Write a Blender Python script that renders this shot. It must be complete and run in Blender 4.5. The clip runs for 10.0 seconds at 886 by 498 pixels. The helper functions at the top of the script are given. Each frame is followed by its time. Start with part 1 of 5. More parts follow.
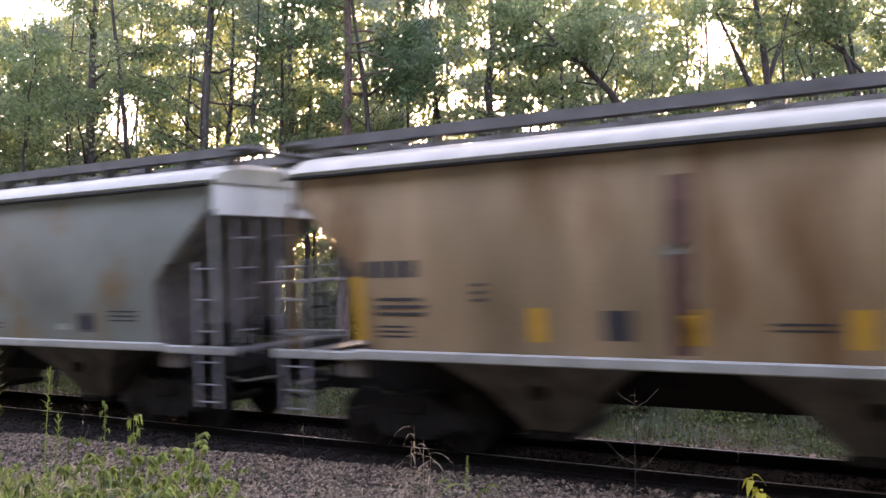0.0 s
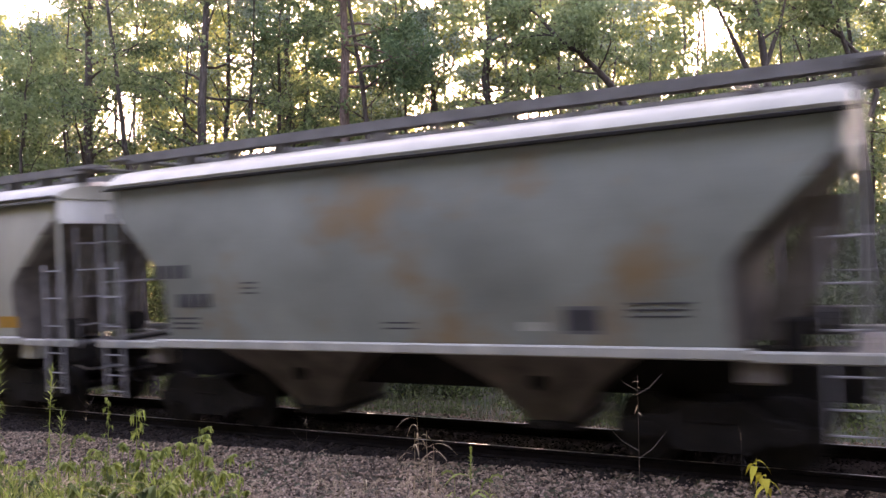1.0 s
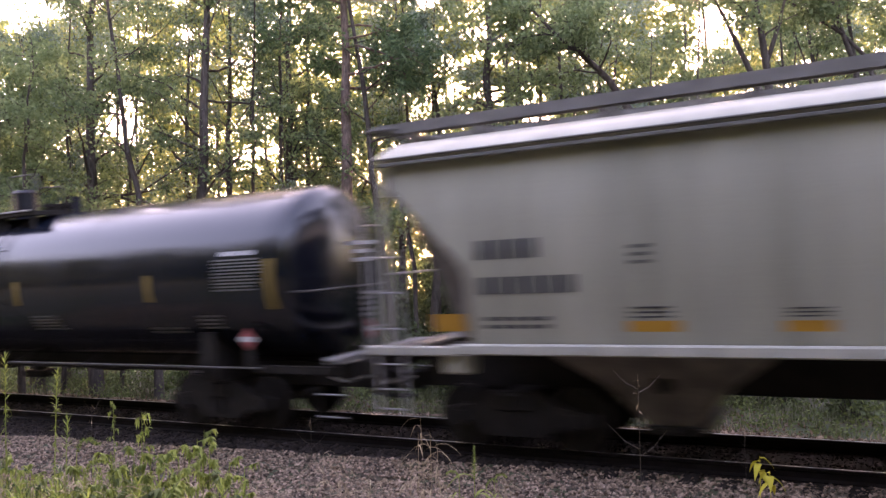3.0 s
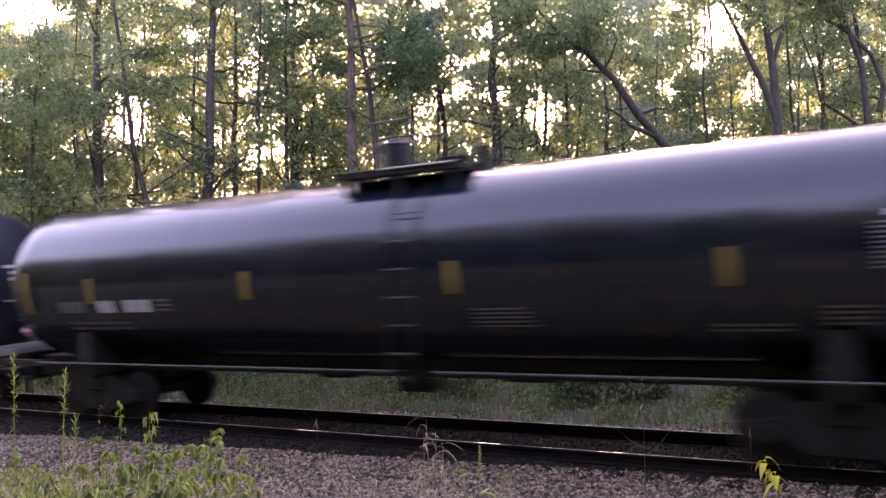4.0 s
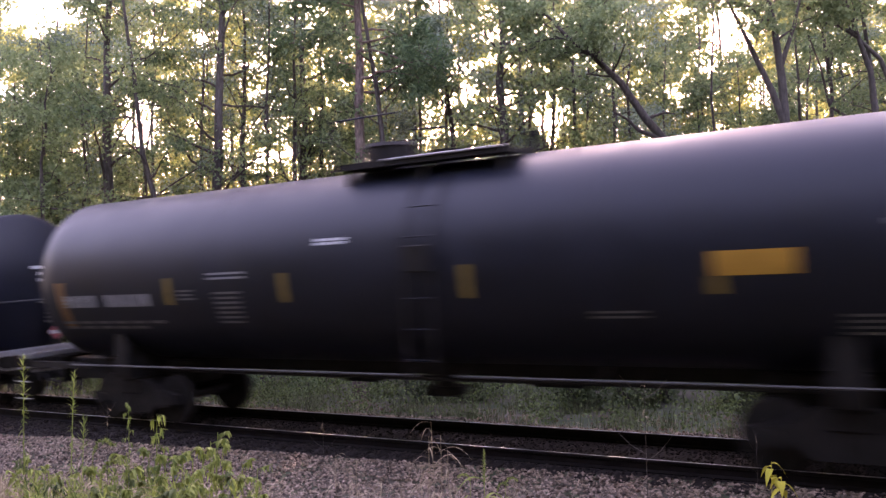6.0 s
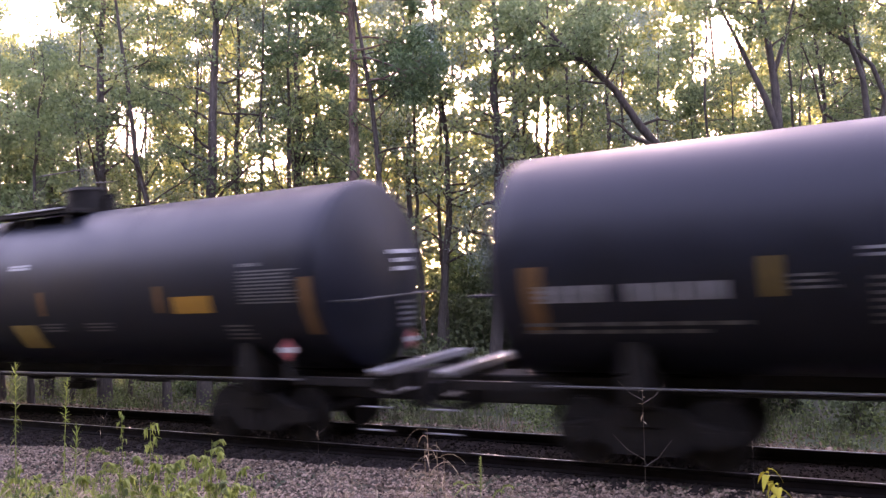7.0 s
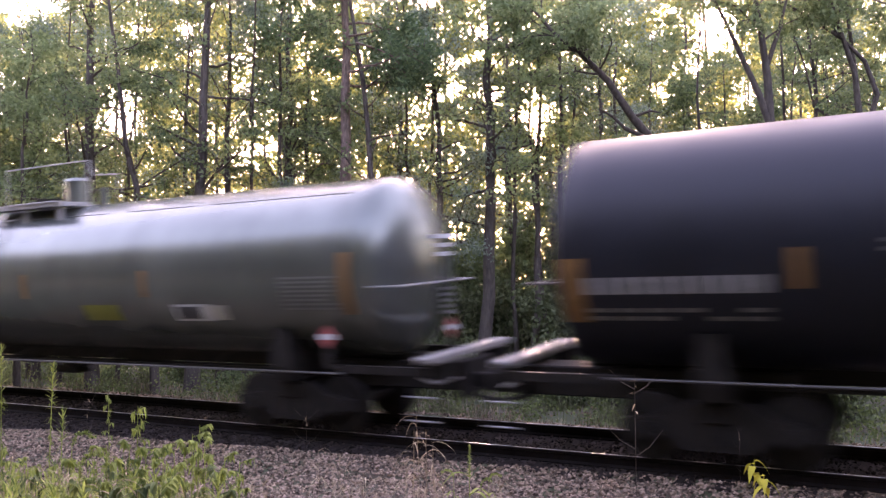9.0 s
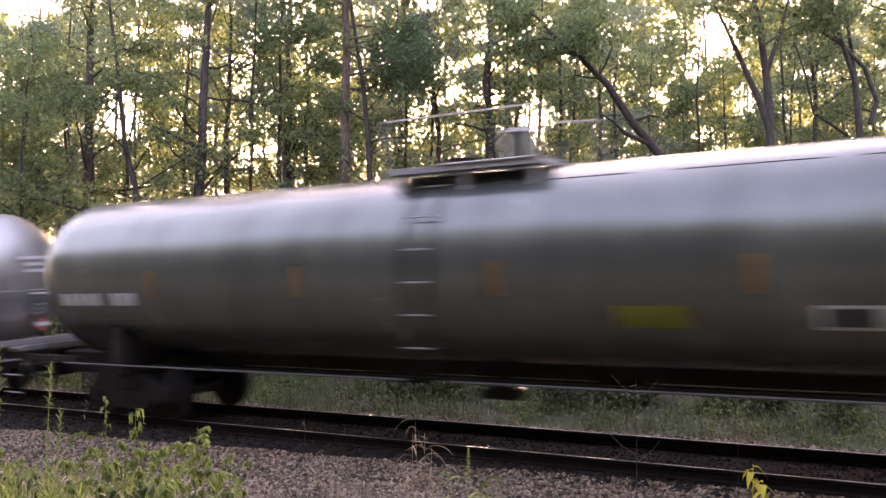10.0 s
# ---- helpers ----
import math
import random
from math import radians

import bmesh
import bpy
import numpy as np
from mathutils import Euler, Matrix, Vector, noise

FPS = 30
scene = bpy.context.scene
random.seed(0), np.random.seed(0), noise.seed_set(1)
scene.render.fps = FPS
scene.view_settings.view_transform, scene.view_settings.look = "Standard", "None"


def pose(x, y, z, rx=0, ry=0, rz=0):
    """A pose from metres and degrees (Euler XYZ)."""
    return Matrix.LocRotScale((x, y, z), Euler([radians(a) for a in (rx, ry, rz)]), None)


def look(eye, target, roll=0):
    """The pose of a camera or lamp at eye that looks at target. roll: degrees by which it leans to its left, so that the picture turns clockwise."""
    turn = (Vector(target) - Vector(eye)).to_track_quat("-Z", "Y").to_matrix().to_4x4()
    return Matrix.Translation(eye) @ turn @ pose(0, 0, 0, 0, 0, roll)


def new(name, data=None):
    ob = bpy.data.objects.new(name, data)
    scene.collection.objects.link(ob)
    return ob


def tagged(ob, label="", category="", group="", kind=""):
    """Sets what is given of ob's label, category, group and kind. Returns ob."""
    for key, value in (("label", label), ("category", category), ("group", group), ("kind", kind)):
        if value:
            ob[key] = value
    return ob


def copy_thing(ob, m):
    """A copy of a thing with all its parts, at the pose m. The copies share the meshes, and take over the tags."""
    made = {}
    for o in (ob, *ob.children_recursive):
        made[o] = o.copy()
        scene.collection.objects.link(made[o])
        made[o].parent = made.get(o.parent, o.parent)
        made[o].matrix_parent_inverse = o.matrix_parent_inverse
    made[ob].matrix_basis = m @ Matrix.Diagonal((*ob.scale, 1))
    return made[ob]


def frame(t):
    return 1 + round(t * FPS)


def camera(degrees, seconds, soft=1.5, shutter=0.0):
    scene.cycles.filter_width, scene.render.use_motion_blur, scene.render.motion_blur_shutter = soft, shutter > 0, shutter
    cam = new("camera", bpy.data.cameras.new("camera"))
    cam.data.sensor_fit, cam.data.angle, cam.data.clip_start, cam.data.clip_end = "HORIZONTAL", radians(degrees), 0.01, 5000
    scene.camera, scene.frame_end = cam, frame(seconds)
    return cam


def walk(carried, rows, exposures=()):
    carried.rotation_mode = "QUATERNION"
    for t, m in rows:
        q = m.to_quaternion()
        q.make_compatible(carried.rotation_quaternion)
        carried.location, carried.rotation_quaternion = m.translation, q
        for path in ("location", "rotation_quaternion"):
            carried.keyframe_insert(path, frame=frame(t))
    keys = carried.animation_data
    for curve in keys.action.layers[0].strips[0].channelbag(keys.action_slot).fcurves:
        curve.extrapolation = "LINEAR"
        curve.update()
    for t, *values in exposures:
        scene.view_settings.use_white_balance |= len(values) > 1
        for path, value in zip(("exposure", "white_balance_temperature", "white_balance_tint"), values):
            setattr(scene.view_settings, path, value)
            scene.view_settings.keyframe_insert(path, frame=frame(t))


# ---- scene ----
# camera, held in the hand beside the line
cam = camera(56.85, 10.0, soft=1.45, shutter=0.9)
PATH = [
    # t, x, y, z, yaw, pitch, roll
    (0.0, 0.005, 0.006, 2.241, 28.88, 3.64, -0.07), (0.5, -0.002, 0.015, 2.236, 29.23, 3.15, -0.49),
    (1.0, -0.001, 0.016, 2.230, 28.89, 3.10, -1.02), (1.5, 0.007, 0.008, 2.241, 28.77, 3.25, -1.35),
    (2.0, 0.023, -0.007, 2.243, 28.87, 3.43, -1.51), (2.5, 0.019, -0.001, 2.236, 28.95, 3.19, -1.58),
    (4.0, 0.033, -0.020, 2.236, 29.49, 3.11, -1.65), (4.5, 0.037, -0.027, 2.237, 29.81, 3.21, -1.66),
    (5.0, 0.031, -0.008, 2.235, 30.36, 3.12, -1.79), (5.5, 0.069, -0.045, 2.249, 30.25, 3.09, -1.44),
    (7.0, 0.044, -0.026, 2.237, 29.62, 3.86, -1.62), (7.5, 0.045, -0.020, 2.236, 29.88, 3.75, -1.50),
    (8.0, 0.041, -0.020, 2.235, 29.06, 3.47, -1.09), (8.5, 0.020, -0.013, 2.233, 29.13, 3.12, -0.84),
    (9.0, 0.017, -0.008, 2.228, 28.92, 3.07, -0.80), (9.5, 0.004, -0.004, 2.226, 29.04, 3.03, -0.65),
    (10.0, 0.000, 0.000, 2.228, 28.81, 3.29, -0.40),
]


def eye_pose(x, y, z, yaw, pitch, roll):
    a, b = radians(yaw), radians(pitch)
    way = Vector((-math.sin(a) * math.cos(b), math.cos(a) * math.cos(b), math.sin(b)))
    return look((x, y, z), Vector((x, y, z)) + way, roll)


walk(cam, [(r[0], eye_pose(*r[1:])) for r in PATH], [(0.0, 3.84, 8000, 40), (1.0, 3.88, 8500, 45), (2.5, 3.87, 8650, 45), (4.0, 3.86, 7900, 53), (5.5, 3.82, 7950, 56), (7.0, 4.06, 7850, 56), (8.0, 4.06, 7800, 56), (9.0, 4.04, 8150, 50), (10.0, 3.84, 8900, 47)])
# evening light: low sun behind the wood, bright hazy sky
SUN_AZ, SUN_EL = -27.0, 17.0
world = bpy.data.worlds.new("sky")
scene.world = world
world.use_nodes = True
wn = world.node_tree.nodes
sky = wn.new("ShaderNodeTexSky")
sky.sky_type, sky.sun_disc = "NISHITA", False
sky.sun_elevation, sky.sun_rotation = radians(SUN_EL), radians(SUN_AZ)
sky.air_density, sky.dust_density, sky.ozone_density = 1.0, 2.0, 1.0
wn["Background"].inputs["Strength"].default_value = 0.15
world.node_tree.links.new(sky.outputs[0], wn["Background"].inputs["Color"])
sun_data = bpy.data.lights.new("sun", "SUN")
sun_data.energy, sun_data.angle, sun_data.color = 2.6, radians(0.6), (1.0, 0.86, 0.64)
sun = new("sun", sun_data)
sun_way = Vector((math.sin(radians(SUN_AZ)) * math.cos(radians(SUN_EL)), math.cos(radians(SUN_AZ)) * math.cos(radians(SUN_EL)), math.sin(radians(SUN_EL))))
sun.matrix_world = look(sun_way * 100, (0, 0, 0))


# materials
def links_of(m):
    return m.node_tree.nodes, m.node_tree.links


def material(name, colour, rough=0.6, metal=0.0, dark=0.6, light=1.25, scale=3.0, fine=60.0, bump=0.02, stretch=(1, 1, 1), spot=None, spot_at=0.62, island=0.0):
    """A worn surface: colour varied at two scales, streaks by stretch, patches of the colour spot, fine relief."""
    m = bpy.data.materials.new(name)
    m.use_nodes = True
    n, l = links_of(m)
    p = n["Principled BSDF"]
    co = n.new("ShaderNodeTexCoord")
    mp = n.new("ShaderNodeMapping")
    mp.inputs["Scale"].default_value = stretch
    l.new(co.outputs["Object"], mp.inputs["Vector"])
    big = n.new("ShaderNodeTexNoise")
    big.inputs["Scale"].default_value, big.inputs["Detail"].default_value = scale, 6
    l.new(mp.outputs[0], big.inputs["Vector"])
    small = n.new("ShaderNodeTexNoise")
    small.inputs["Scale"].default_value, small.inputs["Detail"].default_value = fine, 3
    l.new(co.outputs["Object"], small.inputs["Vector"])
    both = n.new("ShaderNodeMath")
    both.operation = "MULTIPLY_ADD"
    both.inputs[1].default_value = 0.3
    l.new(small.outputs[0], both.inputs[0])
    l.new(big.outputs[0], both.inputs[2])
    ramp = n.new("ShaderNodeValToRGB")
    e = ramp.color_ramp.elements
    e[0].position, e[1].position = 0.40, 0.92
    e[0].color = (*[c * dark for c in colour], 1)
    e[1].color = (*[min(1, c * light) for c in colour], 1)
    l.new(both.outputs[0], ramp.inputs[0])
    out = ramp.outputs[0]
    if spot:
        sp = n.new("ShaderNodeTexNoise")
        sp.inputs["Scale"].default_value, sp.inputs["Detail"].default_value = 0.8, 8
        sp.inputs["Roughness"].default_value = 0.62
        l.new(mp.outputs[0], sp.inputs["Vector"])
        sr = n.new("ShaderNodeValToRGB")
        sr.color_ramp.elements[0].position, sr.color_ramp.elements[1].position = spot_at - 0.06, spot_at + 0.08
        l.new(sp.outputs[0], sr.inputs[0])
        mix = n.new("ShaderNodeMix")
        mix.data_type = "RGBA"
        l.new(sr.outputs[0], mix.inputs[0])
        l.new(out, mix.inputs[6])
        mix.inputs[7].default_value = (*spot, 1)
        out = mix.outputs[2]
    if island:
        geo = n.new("ShaderNodeNewGeometry")
        rr = n.new("ShaderNodeMapRange")
        rr.inputs[3].default_value, rr.inputs[4].default_value = 1 - island, 1 + island
        l.new(geo.outputs["Random Per Island"], rr.inputs[0])
        mu = n.new("ShaderNodeMix")
        mu.data_type, mu.blend_type = "RGBA", "MULTIPLY"
        mu.inputs[0].default_value = 1
        l.new(out, mu.inputs[6])
        l.new(rr.outputs[0], mu.inputs[7])
        out = mu.outputs[2]
    l.new(out, p.inputs["Base Color"])
    rgh = n.new("ShaderNodeMapRange")
    rgh.inputs[3].default_value, rgh.inputs[4].default_value = max(0.05, rough - 0.1), min(1, rough + 0.12)
    l.new(big.outputs[0], rgh.inputs[0])
    l.new(rgh.outputs[0], p.inputs["Roughness"])
    p.inputs["Metallic"].default_value = metal
    if bump:
        b = n.new("ShaderNodeBump")
        b.inputs["Strength"].default_value, b.inputs["Distance"].default_value = 0.6, bump
        l.new(both.outputs[0], b.inputs["Height"])
        l.new(b.outputs[0], p.inputs["Normal"])
    return m


def leaf_material(name, lo, hi, glow=0.5):
    """Thin leaves: colour differs leaf by leaf, part of the light passes through."""
    m = bpy.data.materials.new(name)
    m.use_nodes = True
    n, l = links_of(m)
    p = n["Principled BSDF"]
    geo = n.new("ShaderNodeNewGeometry")
    ob = n.new("ShaderNodeObjectInfo")
    add = n.new("ShaderNodeMath")
    add.operation = "MULTIPLY_ADD"
    add.inputs[1].default_value = 0.65
    l.new(geo.outputs["Random Per Island"], add.inputs[0])
    sc = n.new("ShaderNodeMath")
    sc.operation = "MULTIPLY"
    sc.inputs[1].default_value = 0.35
    l.new(ob.outputs["Random"], sc.inputs[0])
    l.new(sc.outputs[0], add.inputs[2])
    ramp = n.new("ShaderNodeValToRGB")
    ramp.color_ramp.elements[0].color, ramp.color_ramp.elements[1].color = (*lo, 1), (*hi, 1)
    l.new(add.outputs[0], ramp.inputs[0])
    l.new(ramp.outputs[0], p.inputs["Base Color"])
    p.inputs["Roughness"].default_value = 0.68
    p.inputs["Specular IOR Level"].default_value = 0.3
    tr = n.new("ShaderNodeBsdfTranslucent")
    l.new(ramp.outputs[0], tr.inputs["Color"])
    mix = n.new("ShaderNodeMixShader")
    mix.inputs[0].default_value = glow
    l.new(p.outputs[0], mix.inputs[1])
    l.new(tr.outputs[0], mix.inputs[2])
    l.new(mix.outputs[0], n["Material Output"].inputs["Surface"])
    return m


TAN = material("rusty_tan_paint", (0.455, 0.305, 0.175), 0.33, 0, 0.55, 1.3, 1.2, 40, 0.002, (1, 1, 0.22), (0.23, 0.115, 0.05), 0.57)
BLUEGREY = material("faded_blue_grey_paint", (0.230, 0.245, 0.209), 0.40, 0, 0.7, 1.25, 1.0, 40, 0.002, (0.6, 1, 0.7), (0.25, 0.165, 0.085), 0.60)
LIGHTGREY = material("light_grey_paint", (0.375, 0.365, 0.295), 0.38, 0, 0.66, 1.2, 1.3, 40, 0.002, (1, 1, 0.12))
ROOF = material("weathered_roof_sheet", (0.43, 0.41, 0.33), 0.42, 0, 0.75, 1.2, 2.0, 30, 0.003)
SILL = material("pale_grey_sill_paint", (0.46, 0.455, 0.395), 0.5, 0, 0.7, 1.2, 2.5, 60, 0.003)
WALKGREY = material("dull_galvanised_grating", (0.17, 0.165, 0.155), 0.7, 0.2, 0.6, 1.3, 3, 50, 0.004)
BLACKGLOSS = material("glossy_black_tank_paint", (0.005, 0.008, 0.015), 0.17, 0, 0.6, 1.4, 1.2, 30, 0.001)
BLACKMATT = material("dull_black_tank_paint", (0.007, 0.0088, 0.016), 0.46, 0, 0.7, 1.3, 1.5, 40, 0.001)
PALESILVER = material("pale_silver_tank_paint", (0.42, 0.415, 0.41), 0.32, 0.7, 0.8, 1.1, 1.4, 40, 0.001, (1, 1, 0.4))
SILVER = material("dirty_silver_tank_paint", (0.178, 0.196, 0.180), 0.22, 0.62, 0.75, 1.15, 1.4, 40, 0.001, (1, 1, 0.4))
BLACK = material("grimy_black_steel", (0.022, 0.0195, 0.018), 0.7, 0.1, 0.6, 1.5, 4, 50, 0.004)
LADDERGREY = material("pale_ladder_paint", (0.36, 0.35, 0.35), 0.5, 0, 0.6, 1.2, 5, 60, 0.002)
# grimy hopper steel, dark enough to stand for shade on the end slopes
DARKBAY = material("grimy_shaded_hopper_steel", (0.19, 0.165, 0.145), 0.65, 0, 0.5, 1.3, 2.5, 40, 0.004)
ENDGREY = material("pale_end_sheet_paint", (0.66, 0.65, 0.58), 0.5, 0, 0.75, 1.2, 2, 40, 0.002, (1, 1, 0.3))
STEEL = material("bare_steel", (0.46, 0.455, 0.45), 0.55, 1.0, 0.8, 1.2, 8, 80, 0.001)
# oily black that also carries the shade under the train in its colour
TREADBED = material("oily_shaded_ballast", (0.036, 0.029, 0.026), 0.95, 0, 0.7, 1.4, 30, 120, 0.004, island=0.5)
DULLSTEEL = material("dull_steel_rod", (0.12, 0.117, 0.114), 0.5, 0.6, 0.7, 1.2, 6, 60, 0.001)
ALU = material("pale_aluminium_grating", (0.33, 0.325, 0.32), 0.45, 0.2, 0.8, 1.15, 6, 60, 0.002)
RAILSIDE = material("rusty_rail_steel", (0.013, 0.010, 0.009), 0.8, 0.1, 0.6, 1.4, 4, 60, 0.004)
WOOD = material("creosoted_tie_timber", (0.024, 0.019, 0.017), 0.85, 0, 0.5, 1.5, 5, 70, 0.006, (6, 1, 6))
YELLOW = material("reflective_yellow_sheet", (0.78, 0.40, 0.04), 0.45, 0, 0.85, 1.1, 4, 40, 0)
ORANGE = material("orange_sheet", (0.50, 0.235, 0.03), 0.5, 0, 0.8, 1.1, 4, 40, 0)
WHITE = material("white_stencil_paint", (0.6, 0.6, 0.6), 0.6, 0, 0.75, 1.1, 6, 40, 0)
PALEINK = material("worn_white_stencil_paint", (0.26, 0.26, 0.27), 0.6, 0, 0.6, 1.2, 9, 40, 0)
DIMWHITE = material("faded_stencil_paint", (0.14, 0.14, 0.14), 0.6, 0, 0.75, 1.1, 6, 40, 0)
INK = material("dark_stencil_paint", (0.055, 0.055, 0.06), 0.6, 0, 0.75, 1.2, 6, 40, 0)
RED = material("red_placard_sheet", (0.42, 0.10, 0.10), 0.5, 0, 0.85, 1.1, 6, 40, 0)
STONE = material("grey_ballast_stone", (0.265, 0.188, 0.138), 0.85, 0, 0.5, 1.35, 30, 120, 0.004, island=0.85)
SOIL = material("leaf_littered_ground", (0.085, 0.068, 0.046), 0.95, 0, 0.5, 1.5, 1.2, 25, 0.03, spot=(0.045, 0.06, 0.025), spot_at=0.48)
BARK = material("grey_brown_bark", (0.062, 0.050, 0.042), 0.9, 0, 0.5, 1.6, 6, 40, 0.02, (3, 3, 0.6))
PINEBARK = material("reddish_pine_bark", (0.13, 0.088, 0.070), 0.9, 0, 0.45, 1.5, 7, 40, 0.03, (3, 3, 0.8))
LEAF = leaf_material("green_leaves", (0.062, 0.104, 0.052), (0.225, 0.295, 0.135), 0.52)
# back trees: the glow of light from behind is tinted into the leaf colour
LEAFYELLOW = leaf_material("backlit_tinted_leaves", (0.085, 0.125, 0.045), (0.33, 0.355, 0.135), 0.6)
LEAFDARK = leaf_material("blue_green_leaves", (0.07, 0.12, 0.085), (0.235, 0.31, 0.225), 0.42)
NEEDLE = leaf_material("pine_needles", (0.05, 0.10, 0.05), (0.15, 0.22, 0.10), 0.45)
GRASS = leaf_material("grass_blades", (0.045, 0.065, 0.025), (0.19, 0.20, 0.10), 0.3)
STRAW = leaf_material("dry_grass", (0.20, 0.14, 0.085), (0.50, 0.40, 0.26), 0.3)
WEED = leaf_material("weed_leaves", (0.07, 0.125, 0.03), (0.42, 0.48, 0.12), 0.45)
# leaf colour darkened in place of the shade these unseen woods would have
DEEPWOOD = leaf_material("shade_darkened_leaves", (0.020, 0.038, 0.026), (0.045, 0.07, 0.04), 0.1)
DARKWEED = leaf_material("dark_weed_leaves", (0.045, 0.08, 0.03), (0.24, 0.29, 0.10), 0.35)
GOLD = leaf_material("yellow_leaf", (0.42, 0.38, 0.04), (0.60, 0.50, 0.06), 0.3)
SHRUB = leaf_material("shrub_leaves", (0.05, 0.075, 0.035), (0.13, 0.165, 0.075), 0.4)
for m, level in ((BLACK, 0.15), (WOOD, 0.05), (RAILSIDE, 0.1), (DARKBAY, 0.25), (STONE, 0.3), (BLACKGLOSS, 0.7), (BLACKMATT, 0.36), (TREADBED, 0.05)):
    m.node_tree.nodes["Principled BSDF"].inputs["Specular IOR Level"].default_value = level


# building helpers
def link_mesh(name, bm, mat, parent=None, label="", smooth=False):
    me = bpy.data.meshes.new(name)
    bm.to_mesh(me)
    bm.free()
    me.materials.append(mat)
    if smooth:
        me.polygons.foreach_set("use_smooth", [True] * len(me.polygons))
        me.set_sharp_from_angle(angle=radians(38))
    ob = new(name, me)
    ob.parent = parent
    if label:
        ob["label"] = label
    return ob


part = link_mesh


def raw(name, verts, faces, mat, parent=None, smooth=False):
    me = bpy.data.meshes.new(name)
    me.from_pydata(verts, [], faces)
    me.materials.append(mat)
    if smooth:
        me.polygons.foreach_set("use_smooth", [True] * len(me.polygons))
    ob = new(name, me)
    ob.parent = parent
    return ob


def box(bm, x0, x1, y0, y1, z0, z1, bevel=0.0, turn=None):
    m = Matrix.Translation(((x0 + x1) / 2, (y0 + y1) / 2, (z0 + z1) / 2))
    if turn:
        m = m @ turn
    got = bmesh.ops.create_cube(bm, size=1, matrix=m @ Matrix.Diagonal((abs(x1 - x0), abs(y1 - y0), abs(z1 - z0), 1)))
    if bevel:
        edges = list({e for v in got["verts"] for e in v.link_edges})
        bmesh.ops.bevel(bm, geom=edges, offset=bevel, segments=1, affect="EDGES")
    return bm


def rod(bm, a, b, r, seg=8, r2=None):
    a, b = Vector(a), Vector(b)
    d = b - a
    m = Matrix.Translation((a + b) / 2) @ d.to_track_quat("Z", "Y").to_matrix().to_4x4()
    bmesh.ops.create_cone(bm, cap_ends=True, segments=seg, radius1=r, radius2=r if r2 is None else r2, depth=d.length, matrix=m)
    return bm


def loft(bm, rings, close=True, caps=True):
    """Joins rings of equally many points."""
    vs = [[bm.verts.new(p) for p in ring] for ring in rings]
    k = len(vs[0])
    for a, b in zip(vs, vs[1:]):
        for i in range(k if close else k - 1):
            bm.faces.new((a[i], a[(i + 1) % k], b[(i + 1) % k], b[i]))
    if caps:
        bm.faces.new(list(reversed(vs[0])))
        bm.faces.new(vs[-1])
    bmesh.ops.recalc_face_normals(bm, faces=bm.faces)
    return bm


def prism_x(bm, profile, x0, x1):
    """A profile of (y, z) drawn out along x."""
    return loft(bm, [[(x0, y, z) for y, z in profile], [(x1, y, z) for y, z in profile]])


def B():
    return bmesh.new()


TRACK_Y, CANT = 11.92, 3.5
TRACK = pose(0, TRACK_Y, 0, CANT)


# ground: one sheet, with the bank, the ballast bed and the rise into the wood
def ground_z(x, y):
    pts = ((-400, 1.2), (-6, 0.75), (2.5, 0.55), (4.6, 0.34), (6.2, -0.05), (7.4, -0.40), (8.4, -0.44), (10.1, -0.31), (10.6, -0.275),
           (13.3, -0.11), (13.9, -0.15), (15.2, -0.55), (17, -0.50), (22, -0.25), (40, 0.5), (900, 3.0))
    z = float(np.interp(y, [p[0] for p in pts], [p[1] for p in pts]))
    rough_part = 0.0 if 9.8 < y < 13.6 else 1.0
    return z + rough_part * 0.06 * noise.noise((x * 0.7, y * 0.7, 0)) + rough_part * 0.02 * noise.noise((x * 3, y * 3, 5))


def axis(lo, hi, fine_lo, fine_hi, fine, coarse):
    a = list(np.arange(fine_lo, fine_hi, fine))
    left = list(np.linspace(lo, fine_lo, coarse, endpoint=False))
    return left + a + list(np.linspace(fine_hi, hi, coarse))


def build_ground():
    xs, ys = axis(-800, 800, -34, 8, 0.3, 24), axis(-300, 900, 2, 24, 0.25, 24)
    verts = [(x, y, ground_z(x, y)) for y in ys for x in xs]
    w = len(xs)
    faces = [(j * w + i, j * w + i + 1, (j + 1) * w + i + 1, (j + 1) * w + i) for j in range(len(ys) - 1) for i in range(w - 1)]
    g = raw("ground", verts, faces, SOIL, smooth=True)
    tagged(g, "brown leaf-littered earth with green patches under the wood", "ground", kind="structure")


build_ground()


